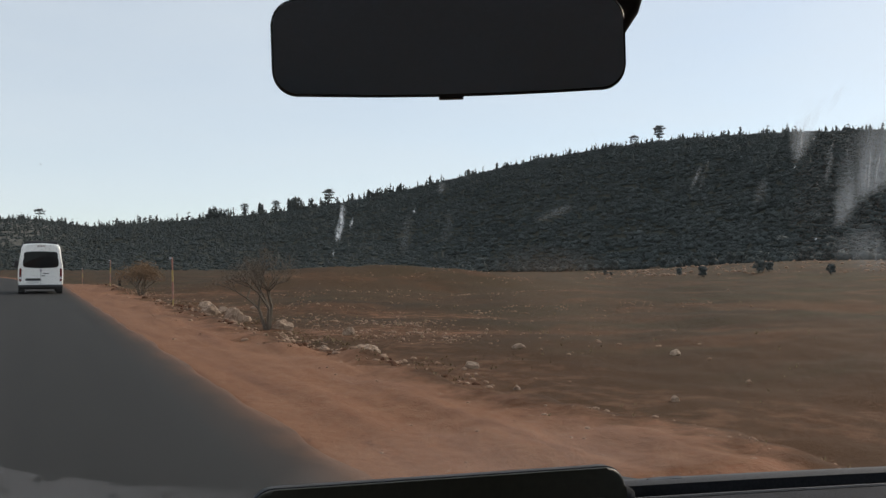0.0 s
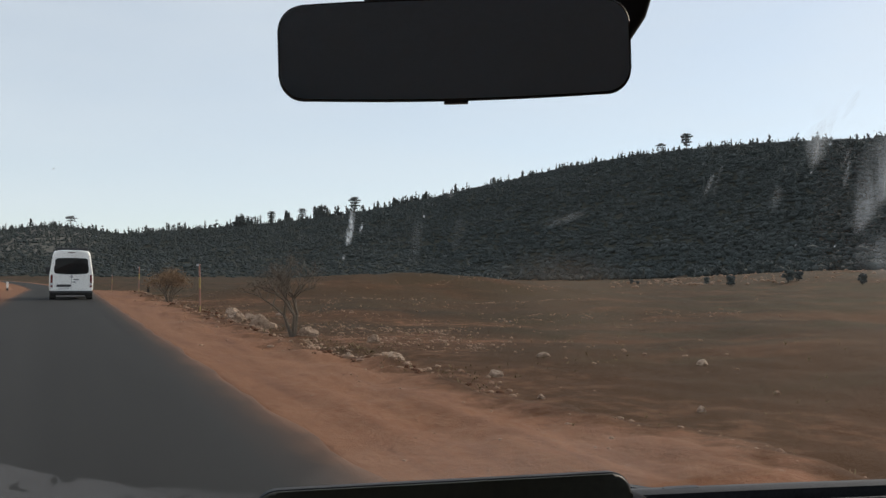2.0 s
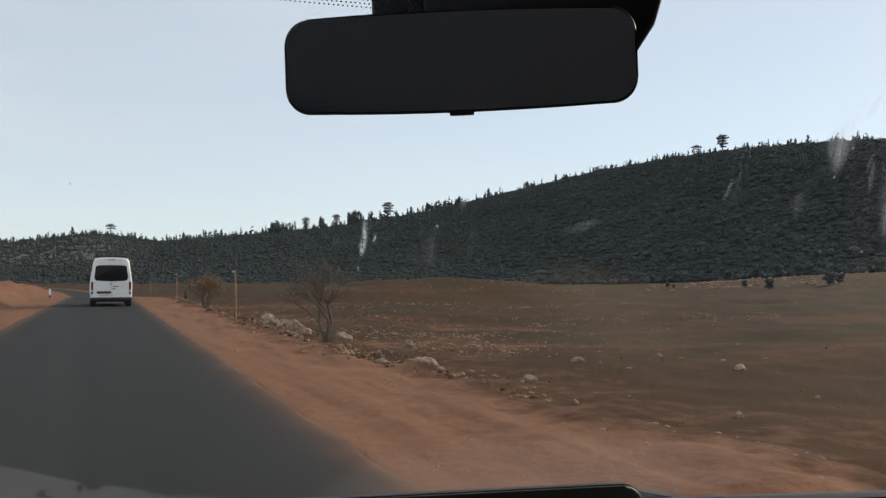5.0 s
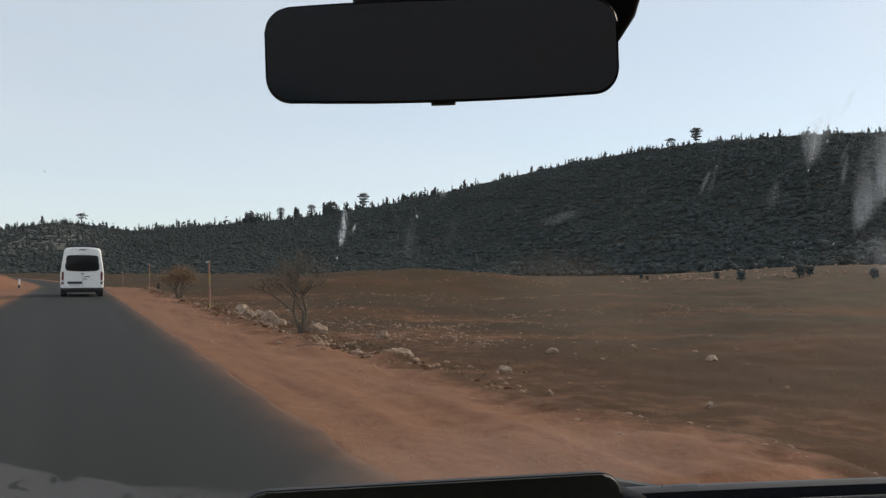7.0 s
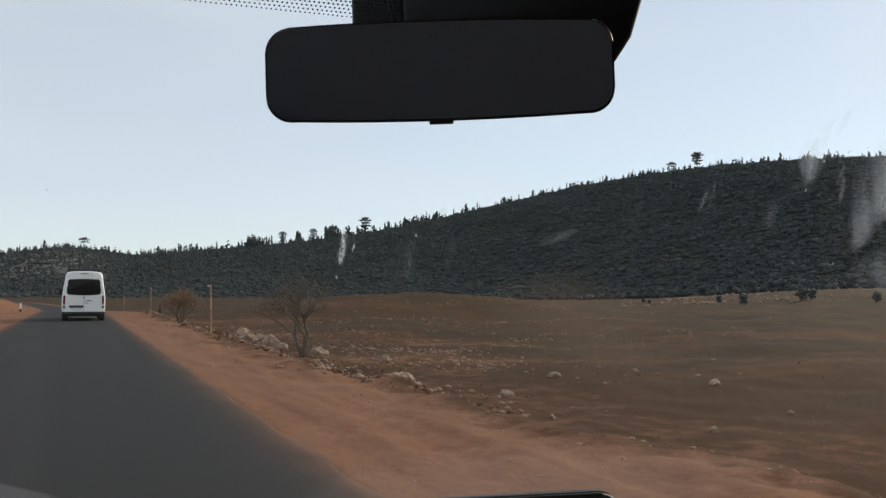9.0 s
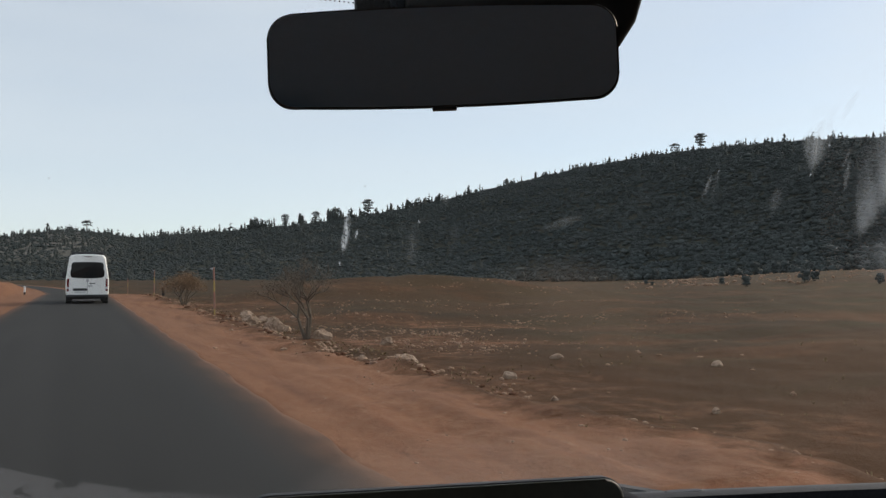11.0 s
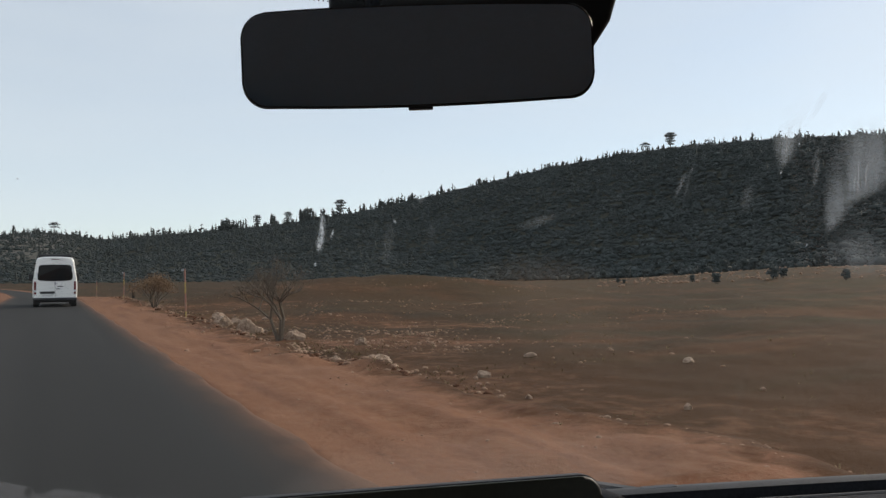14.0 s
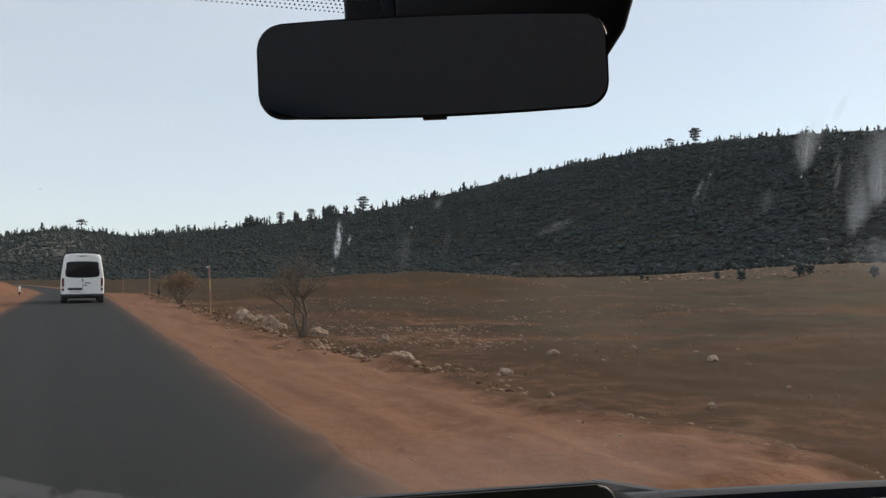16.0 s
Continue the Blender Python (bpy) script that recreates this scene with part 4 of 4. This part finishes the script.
def umbrella_shape(rng, layers):
    """An old cedar: flat tiers of foliage given as (height, reach, tufts), bare stem between them."""
    bm = bmesh.new()
    hubs = []
    for z, reach, tufts in layers:
        turn = rng.uniform(0, 6.28)
        for i in range(tufts):
            a, q = turn + i * 2.4, reach * math.sqrt((i + 0.3) / tufts)
            p = Vector((q * math.cos(a), q * math.sin(a), z - 0.12 * q + rng.uniform(-0.015, 0.02)))
            hubs.append((p, rng.uniform(0.06, 0.10)))
            lobed(bm, p, hubs[-1][1], rng, 0.5, 0.4, -0.7)
        for i in range(3):
            a = turn + i * 2.1
            add_tube(bm, (0, 0, z - 0.10), (reach * 0.7 * math.cos(a), reach * 0.7 * math.sin(a), z - 0.02), 0.012, 0.004, 4)
    return sprays(bm, hubs, len(hubs) * 6, rng, 0.035)


def build_forest():
    rng = np.random.RandomState(4)
    pick = random.Random(9)
    canopies = [arrays(canopy_shape(pick)) for _ in range(8)]
    pines = [arrays(pine_shape(pick, 5, 0.15, 0.15)) for _ in range(4)] + [arrays(conifer_shape(pick)) for _ in range(5)]

    def spread(name, label, az, r, h, wide, shapes, mat, sunk):
        x, y = r * np.sin(np.radians(az)), r * np.cos(np.radians(az))
        n = len(x)
        me = scatter(name, shapes, np.stack([x, y, land(x, y)[0] - sunk], -1), rng.uniform(0, 6.28, n), h * wide, h, rng.randint(0, len(shapes), n), mat)
        tagged(new(name, me), label, "forest", kind="stuff")

    # closed evergreen wood over the slopes, thinner on the rocky hill at the road's end
    az = np.concatenate([rng.uniform(-9, 60, 31000), rng.uniform(-70, 110, 1500)])
    f, away = foot(az), ridge(az)[1]
    k = rng.uniform(0, 1, len(az)) ** 0.8
    r = f + 3 + (away * 1.0 - f) * k
    keep = rng.uniform(0, 1, len(az)) < 0.45 + 0.55 * step(az, -0.5, 4)
    keep |= k < 0.25
    az, r, k = az[keep], r[keep], k[keep]
    h = rng.uniform(1.5, 2.5, len(az)) * np.where(rng.uniform(0, 1, len(az)) > 0.9, rng.uniform(1.2, 1.7, len(az)), 1)
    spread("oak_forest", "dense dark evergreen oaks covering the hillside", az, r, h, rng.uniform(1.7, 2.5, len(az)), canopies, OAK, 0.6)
    # ragged edge of the wood: taller oaks in clumps that step out on to the pasture
    az = rng.uniform(22, 58, 700)
    clump = waves(az, az * 0 + 7.0, 5.0, 71, 4)
    keep = rng.uniform(-1.2, 0.9, len(az)) < clump
    az, clump = az[keep], clump[keep]
    r = foot(az) + rng.uniform(-1, 1, len(az)) ** 3 * 14 - 5 * np.maximum(clump, 0)
    spread("wood_edge", "uneven dark oaks along the edge of the wood", az, r, rng.uniform(1.6, 4.6, len(az)), rng.uniform(0.9, 1.5, len(az)), canopies, OAK, 0.3)
    # pines among them, more towards the left and the crest
    az = rng.uniform(-9, 60, 3000)
    f, away = foot(az), ridge(az)[1]
    k = rng.uniform(0, 1, len(az)) ** 0.6
    keep = rng.uniform(0, 1, len(az)) < 0.75 - 0.65 * step(az, 10, 26)
    az, k, f, away = az[keep], k[keep], f[keep], away[keep]
    r = f + 5 + (away - f) * k
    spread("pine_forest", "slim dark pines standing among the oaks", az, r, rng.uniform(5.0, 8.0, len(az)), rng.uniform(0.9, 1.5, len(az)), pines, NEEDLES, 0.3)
    # the ragged fringe along the crest: clumps, gaps and single stems
    az = rng.uniform(-9, 60, 3000)
    clump = waves(az * 1.0, az * 0 + 3.0, 2.6, 61, 4)
    keep = rng.uniform(-1.3, 1.1, len(az)) < clump
    az, clump = az[keep], clump[keep]
    r = ridge(az)[1] * rng.uniform(0.985, 1.005, len(az))
    tall = 1.0 + 0.9 * np.exp(-((az - 16) / 10) ** 2) * (r / 800)
    h = (1.7 + 5.2 * rng.uniform(0, 1, len(az)) ** 2.2) * tall * (1 + 0.25 * clump) * (r / 800) ** 0.5
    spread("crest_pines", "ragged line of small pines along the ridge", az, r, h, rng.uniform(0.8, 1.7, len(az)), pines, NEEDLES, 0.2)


def tree_thing(name, label, crown, mat, seed, group, trunk=0.9):
    rng = random.Random(seed)
    t = thing(name, label, "tree", group)
    bm = bmesh.new()
    lean = (rng.uniform(-0.02, 0.02), rng.uniform(-0.02, 0.02))
    add_tube(bm, (0, 0, -0.08), (lean[0], lean[1], 0.5), 0.028, 0.020, 7)
    add_tube(bm, (lean[0], lean[1], 0.49), (0, 0, trunk), 0.022, 0.006, 7)
    for i in range(6):
        z, a = rng.uniform(0.35, 0.8), rng.uniform(0, 6.28)
        add_tube(bm, (0, 0, z), (0.2 * math.cos(a), 0.2 * math.sin(a), z + 0.05), 0.009, 0.003, 5)
    part("trunk", bm, BARK, t)
    part("crown", crown, mat, t)
    return t


def plant(master, places, first):
    """Copies of a tree at (azimuth, distance as a share of the ridge's, height)."""
    for i, (az, share, h) in enumerate(places):
        r = float(ridge(np.array([float(az)]))[1][0]) * share
        x, y = r * math.sin(radians(az)), r * math.cos(radians(az))
        m = pose(x, y, ground_z(x, y), 0, 0, i * 67)
        if i == 0 and first:
            master.scale = (h, h, h)
            master.matrix_basis = m @ Matrix.Diagonal((h, h, h, 1))
        else:
            c = copy_thing(master, m)
            c.scale = (h, h, h)


def build_ridge_trees():
    rng = random.Random(12)
    row = "trees standing out on the ridge"
    cedar = tree_thing("cedar_tree", "tall old cedar with flat tiers of foliage on the ridge", umbrella_shape(rng, ((0.34, 0.17, 5), (0.50, 0.28, 8), (0.66, 0.25, 7), (0.82, 0.34, 10), (0.94, 0.20, 6))), NEEDLES, 2, row)
    plant(cedar, [(42.3, 0.995, 15), (19.0, 0.985, 21), (13.2, 0.99, 17), (15.3, 0.99, 16)], True)
    dome = tree_thing("umbrella_tree", "low spreading tree with a flat domed crown on the ridge", umbrella_shape(rng, ((0.62, 0.42, 9), (0.84, 0.50, 14), (0.94, 0.28, 7))), NEEDLES, 7, row)
    plant(dome, [(0.3, 1.0, 15), (40.6, 1.0, 9), (28.9, 1.0, 7)], True)
    full = tree_thing("pine_tree", "uneven dark pine standing on the ridge", pine_shape(rng, 11, 0.17, 0.22), NEEDLES, 3, row)
    plant(full, [(14.2, 0.99, 15), (17.8, 0.99, 13), (16.2, 0.99, 16), (11.6, 0.99, 12), (7.4, 0.99, 10), (4.9, 0.99, 11), (-2.0, 0.99, 11), (21.8, 0.99, 11), (24.1, 0.99, 10), (26.2, 0.99, 11), (31.0, 0.99, 8), (47.6, 0.99, 7)], True)
    slim = tree_thing("slim_pine", "slim sparse pine standing on the ridge", pine_shape(rng, 6, 0.10, 0.35), NEEDLES, 5, row)
    plant(slim, [(12.4, 0.99, 14), (16.9, 0.99, 14), (18.4, 0.99, 13), (10.4, 0.99, 11), (8.7, 0.99, 12), (6.2, 0.99, 13), (3.8, 0.99, 11), (-3.4, 0.99, 10), (20.6, 0.99, 11), (23.0, 0.99, 9), (25.3, 0.99, 9), (27.0, 0.99, 10),
                 (30.0, 0.99, 8), (33.4, 0.99, 8), (35.9, 0.99, 7), (37.7, 0.99, 7), (45.2, 0.99, 7), (50.5, 0.99, 8)], True)
    bush = tree_thing("oak_shrub", "dark round evergreen shrub at the edge of the wood", oak_shape(rng, 12, 260), OAK, 6, "shrubs at the foot of the hill", 0.7)
    spots = [(37.6, 0.40, 4.2), (39.2, 0.43, 5), (42.5, 0.41, 4.4), (44.4, 0.42, 4.0), (47.5, 0.43, 5), (50.2, 0.45, 4.5), (33.5, 0.46, 4), (30.2, 0.5, 3.6), (53.0, 0.44, 5), (36.2, 0.47, 3.5), (40.5, 0.36, 3.4), (45.6, 0.385, 5.2), (46.9, 0.38, 4.6), (49.0, 0.34, 2.8), (34.6, 0.40, 2.6), (51.6, 0.395, 4.8)]
    plant(bush, [(az, share + 0.06, h * 1.1) for az, share, h in spots], True)
    lone = [(45.1, 165, 2.6), (48.7, 176, 3.3), (49.3, 181, 2.5), (43.6, 190, 2.0), (38.6, 205, 1.6), (39.0, 199, 1.1), (53.0, 165, 2.4), (29.0, 150, 1.1)]
    plant(bush, [(az, r / float(ridge(np.array([az]))[1][0]), h) for az, r, h in lone], False)


def branch(bm, p, d, length, r, depth, rng, tips):
    q = p + d * length
    add_tube(bm, p, q, r, r * 0.68, 6 if depth > 1 else 4)
    if depth == 0:
        tips.append(q)
        return
    for i in range(rng.choice((2, 3, 3))):
        side = Vector((rng.uniform(-1, 1), rng.uniform(-1, 1), rng.uniform(-0.15, 0.7))).normalized()
        branch(bm, q, (d * 0.75 + side * 0.75).normalized(), length * rng.uniform(0.62, 0.86), r * 0.62, depth - 1, rng, tips)


def leaves(points, rng, each, spread, size):
    bm = bmesh.new()
    for p in points:
        for i in range(each):
            c = p + Vector((rng.gauss(0, spread), rng.gauss(0, spread), rng.gauss(0, spread)))
            m = Matrix.Translation(c) @ Euler((rng.uniform(0, 6), rng.uniform(0, 6), rng.uniform(0, 6))).to_matrix().to_4x4()
            s = size * rng.uniform(0.6, 1.3)
            vs = [bm.verts.new(m @ Vector(k)) for k in ((0, -s, 0), (s * 0.5, 0, s * 0.15), (0, s, 0), (-s * 0.5, 0, s * 0.15))]
            bm.faces.new(vs)
    return bm


def build_verge_trees():
    rng = random.Random(21)
    x, y = 6.7, 25.5
    t = thing("bare_tree", "small leafless tree with forked twiggy branches on the verge", "tree", at=pose(x, y, ground_z(x, y)))
    bm, tips = bmesh.new(), []
    for a, lean in ((0.4, 0.15), (2.6, 0.35), (4.6, 0.25)):
        d = Vector((math.cos(a) * lean, math.sin(a) * lean, 1)).normalized()
        branch(bm, Vector((math.cos(a) * 0.04, math.sin(a) * 0.04, -0.1)), d, 0.78, 0.072, 5, rng, tips)
    part("trunk", bm, BARK, t)
    tagged(part("twigs", leaves(tips, rng, 8, 0.15, 0.022), BARK, t), kind="stuff")
    x, y = 5.9, 52.5
    t = thing("brown_bush", "rounded bush with dry brown leaves beside the road", "bush", at=pose(x, y, ground_z(x, y)))
    bm, tips = bmesh.new(), []
    for i in range(9):
        a = i * 0.7
        d = Vector((math.cos(a) * 0.5, math.sin(a) * 0.5, 1 + 0.25 * (i % 3))).normalized()
        branch(bm, Vector((0.05 * math.cos(a), 0.05 * math.sin(a), -0.1)), d, 0.72, 0.034, 3, rng, tips)
    part("stems", bm, BARK, t)
    part("crown", leaves(tips, rng, 22, 0.20, 0.05), BROWN_LEAF, t)


build_forest()
build_ridge_trees()
build_verge_trees()


# ---- posts, rocks and grass ----
def build_post(at):
    post = thing("marker_post", "slim snow marker post banded red and yellow", "marker post", "marker posts along the road", at)
    for a, b, mat, label in ((-0.15, 0.24, YELLOW_BAND, "yellow band"), (0.24, 0.62, RED_BAND, "faded red band"), (0.62, 0.92, RED_BAND, ""), (0.92, 1.36, YELLOW_BAND, "yellow band"), (1.36, 1.86, RED_BAND, "red band")):
        part("band", add_tube(bmesh.new(), (0, 0, a), (0, 0, b), 0.032, 0.032, 12), mat, post, label, True)
    plate = extrude_outline(rounded(0.11, 0.07, 0.008), 0.004)
    bmesh.ops.transform(plate, matrix=Matrix.Translation((-0.075, -0.02, 1.815)) @ pose(0, 0, 0, 90, 0, 0), verts=plate.verts)
    part("reflector_plate", plate, GALVANISED, post, "small grey plate at the top")
    return post


post = build_post(pose(4.75, 32.0, ground_z(4.75, 32.0), 0, -1.5, 0))
for x, y, lean in ((4.8, 61.0, 0.5), (4.6, 93.0, 1.0)):
    copy_thing(post, pose(x, y, ground_z(x, y), 0, lean, 20))


def build_bollard(x, y, top, foot_mat, name, label):
    b = thing(name, label, "bollard", at=pose(x, y, ground_z(x, y)))
    part("foot", box((-0.07, -0.05, -0.1), (0.07, 0.05, 0.22), 0.015), foot_mat, b)
    part("head", box((-0.075, -0.055, 0.22), (0.075, 0.055, 0.72), 0.03), top, b, smooth=True)


build_bollard(4.9, 55.0, TYRE, ROCK, "black_bollard", "low black kerbside bollard with a pale foot")
build_bollard(-4.2, 74.0, WHITE_PAINT, TYRE, "white_bollard", "low white kerbside bollard with a dark foot")


def boulder_mesh(rng, w, d, h, sub=3):
    bm = bmesh.new()
    bmesh.ops.create_icosphere(bm, subdivisions=sub, radius=1)
    cuts = [Vector((rng.uniform(-1, 1), rng.uniform(-1, 1), rng.uniform(-0.3, 1))).normalized() for _ in range(9)]
    off = Vector((rng.uniform(0, 50), rng.uniform(0, 50), 0))
    for v in bm.verts:
        k = min([1.0] + [0.62 / max(0.05, v.co.dot(c)) for c in cuts])
        k *= 1 + 0.16 * noise.noise(v.co * 2.0 + off) + 0.10 * noise.noise(v.co * 5 + off) + 0.05 * noise.noise(v.co * 11 + off)
        v.co = Vector((v.co.x * w * k, v.co.y * d * k, v.co.z * h * k))
    return bm


def build_boulders():
    rng = random.Random(33)
    where = [(6.9, 17.2, 0.42, 0.34, 0.26), (6.2, 18.4, 0.16, 0.15, 0.14), (6.5, 34.2, 0.62, 0.5, 0.46), (7.3, 35.4, 0.36, 0.3, 0.3), (6.3, 28.9, 0.44, 0.36, 0.50), (7.0, 29.5, 0.26, 0.22, 0.24),
             (7.2, 25.6, 0.38, 0.3, 0.34), (8.4, 22.6, 0.26, 0.22, 0.26), (6.3, 12.6, 0.16, 0.14, 0.13), (7.9, 14.2, 0.2, 0.15, 0.14), (6.6, 9.8, 0.12, 0.10, 0.10), (6.1, 8.7, 0.08, 0.07, 0.08),
             (8.8, 9.4, 0.10, 0.09, 0.09), (7.2, 11.4, 0.09, 0.08, 0.07), (10.5, 16.5, 0.2, 0.15, 0.12), (13.0, 13.8, 0.16, 0.15, 0.1), (7.7, 41.0, 0.4, 0.35, 0.3), (9.1, 37.0, 0.25, 0.2, 0.2)]
    for x, y, w, d, h in where:
        ob = finish("boulder", boulder_mesh(rng, w, d, h, 4 if w > 0.25 else 3), ROCK)
        ob.matrix_basis = pose(x, y, ground_z(x, y) + h * 0.22, rng.uniform(-12, 12), rng.uniform(-12, 12), rng.uniform(0, 360))
        tagged(ob, "large pale limestone boulder on the verge" if w > 0.35 else "pale angular limestone rock on the verge", "rock", "rocks along the verge")


def build_rubble():
    rng = np.random.RandomState(8)
    pick = random.Random(3)
    shapes = []
    for _ in range(6):
        bm = boulder_mesh(pick, 0.62, 0.5, 0.45, 1)
        bmesh.ops.translate(bm, vec=(0, 0, 0.15), verts=bm.verts)
        shapes.append(arrays(bm))
    n1, n2, n3, n4 = 7500, 2600, 900, 500
    y = np.concatenate([3 + 70 * rng.uniform(0, 1, n1) ** 1.3, rng.uniform(3, 110, n2), rng.uniform(3, 40, n3), np.zeros(n4)])
    s = np.concatenate([6.0 + 0.5 * rng.standard_normal(n1) + 0.25 * rng.exponential(1.0, n1), 5 + rng.exponential(12, n2), rng.uniform(2.6, 5, n3), np.zeros(n4)])
    s[n1:n1 + 1500], y[n1:n1 + 1500] = rng.normal(10, 2.2, 1500), rng.normal(26, 6, 1500)     # a stony patch
    x = s + road_x(y)
    az, r = np.radians(rng.uniform(37, 56, n4)), rng.uniform(175, 315, n4)      # stony rise before the hill
    x[-n4:], y[-n4:] = r * np.sin(az), r * np.cos(az)
    size = np.concatenate([0.03 + 0.17 * rng.uniform(0, 1, n1) ** 2.3, 0.025 + 0.17 * rng.uniform(0, 1, n2) ** 3.4, rng.uniform(0.015, 0.05, n3), 0.25 + 1.3 * rng.uniform(0, 1, n4) ** 2.5])
    size[:n1 + n2] *= 0.45 + 0.55 * step(y[:n1 + n2], 4, 16)
    keep = waves(x, y, 7, 41, 4) + rng.uniform(-0.5, 0.5, len(x)) > -0.05
    keep &= (rng.uniform(0, 1, len(x)) < 0.25 + 0.75 * step(y, 9, 17)) | (y == 0)
    keep[-n3 - n4:] = True
    x, y, size = x[keep], y[keep], size[keep]
    n = len(x)
    me = scatter("rubble", shapes, np.stack([x, y, land(x, y)[0] - 0.01], -1), rng.uniform(0, 6.28, n), size, size * rng.uniform(0.5, 1.0, n), rng.randint(0, 6, n), PEBBLE)
    # loose bands of small stones across the pasture
    bx, by, size = [], [], []
    for cx, cy, wide, deep, count in ((9.6, 19.0, 1.9, 0.6, 300), (13.0, 27.0, 3.2, 0.9, 420), (20.0, 33.5, 4.2, 0.9, 420), (9.0, 23.5, 1.5, 1.0, 260), (27.0, 45.0, 5.5, 1.6, 420),
                                      (15.0, 48.0, 4.5, 1.6, 380), (36.0, 62.0, 8.0, 2.2, 420), (11.5, 37.0, 2.6, 1.4, 320), (31.0, 33.0, 4.0, 1.0, 260), (52.0, 74.0, 9.0, 2.4, 380)):
        px, py = cx + wide * rng.standard_normal(count), cy + deep * rng.standard_normal(count)
        py = py + 0.22 * (px - cx)
        keep = waves(px, py, 3.5, 43, 3) + rng.uniform(-0.3, 0.3, count) > 0.1
        bx.append(px[keep])
        by.append(py[keep])
        size.append((0.04 + 0.13 * rng.uniform(0, 1, count) ** 2.6)[keep] * (cy / 28) ** 0.5)
    bx, by, size = np.concatenate(bx), np.concatenate(by), np.concatenate(size)
    n = len(bx)
    band = scatter("stone_bands", shapes, np.stack([bx, by, land(bx, by)[0] - 0.01], -1), rng.uniform(0, 6.28, n), size, size * rng.uniform(0.5, 1.0, n), rng.randint(0, 6, n), PEBBLE)
    tagged(new("stone_bands", band), "loose bands of small pale stones across the pasture", "stones", kind="stuff")
    tagged(new("rubble", me), "pale broken stones strewn over verge and field", "stones", kind="stuff")


def build_clods():
    rng = np.random.RandomState(18)
    pick = random.Random(31)
    shapes = []
    for _ in range(5):
        bm = boulder_mesh(pick, 0.6, 0.55, 0.5, 2)
        shapes.append(arrays(bm))
    n = 2600
    y = 11 + 56 * rng.uniform(0, 1, n) ** 1.2
    s = 5.75 + 0.55 * rng.standard_normal(n) + 0.5 * (1 - step(y, 5, 16))
    x = s + road_x(y)
    keep = waves(x, y, 5, 71, 4) + rng.uniform(-0.5, 0.5, n) > 0.15
    x, y = x[keep], y[keep]
    n = len(x)
    size = 0.03 + 0.16 * rng.uniform(0, 1, n) ** 2.5
    me = scatter("soil_clods", shapes, np.stack([x, y, land(x, y)[0]], -1), rng.uniform(0, 6.28, n), size, size * rng.uniform(0.5, 1.0, n), rng.randint(0, 5, n), CLOD)
    tagged(new("soil_clods", me), "dark red-brown clods of soil along the verge", "soil", kind="stuff")


def build_grass():
    rng = np.random.RandomState(14)
    pick = random.Random(6)
    shapes = []
    for _ in range(5):
        bm = bmesh.new()
        for i in range(16):
            a, lean, h = pick.uniform(0, 6.28), pick.uniform(0.1, 0.6), pick.uniform(0.5, 1.0)
            q = Vector((math.cos(a) * 0.12 * pick.random(), math.sin(a) * 0.12 * pick.random(), -0.05))
            tip = q + Vector((math.cos(a) * lean, math.sin(a) * lean, h))
            side = Vector((-math.sin(a), math.cos(a), 0)) * 0.03
            bm.faces.new([bm.verts.new(p) for p in (q - side, q + side, tip)])
        shapes.append(arrays(bm))

    def sow(name, label, n, y, s, mat, low, high, floor):
        x = s + road_x(y)
        keep = waves(x, y, 6, 51, 4) + rng.uniform(-0.4, 0.4, n) > floor
        x, y = x[keep], y[keep]
        n = len(x)
        h = rng.uniform(low, high, n) * (0.5 + 0.5 * step(y, 6, 20))
        me = scatter(name, shapes, np.stack([x, y, land(x, y)[0]], -1), rng.uniform(0, 6.28, n), h * rng.uniform(0.8, 1.5, n), h, rng.randint(0, 5, n), mat)
        tagged(new(name, me), label, "grass", kind="stuff")

    y = rng.uniform(4, 70, 1300)
    sow("dry_grass", "thin dry grass tufts along the verge", 1300, y, np.where(rng.uniform(0, 1, 1300) < 0.5, rng.normal(6.4, 0.6, 1300), 6 + rng.exponential(9, 1300)), STRAW, 0.04, 0.16, 0.1)
    y = rng.uniform(11, 75, 5200)
    sow("low_scrub", "low brown and olive scrub at the edge of the field", 5200, y, np.where(rng.uniform(0, 1, 5200) < 0.55, rng.normal(6.7, 0.8, 5200), 6.3 + rng.exponential(2.2, 5200)), SCRUB, 0.03, 0.10, 0.2)


build_boulders()
build_rubble()
build_clods()
build_grass()
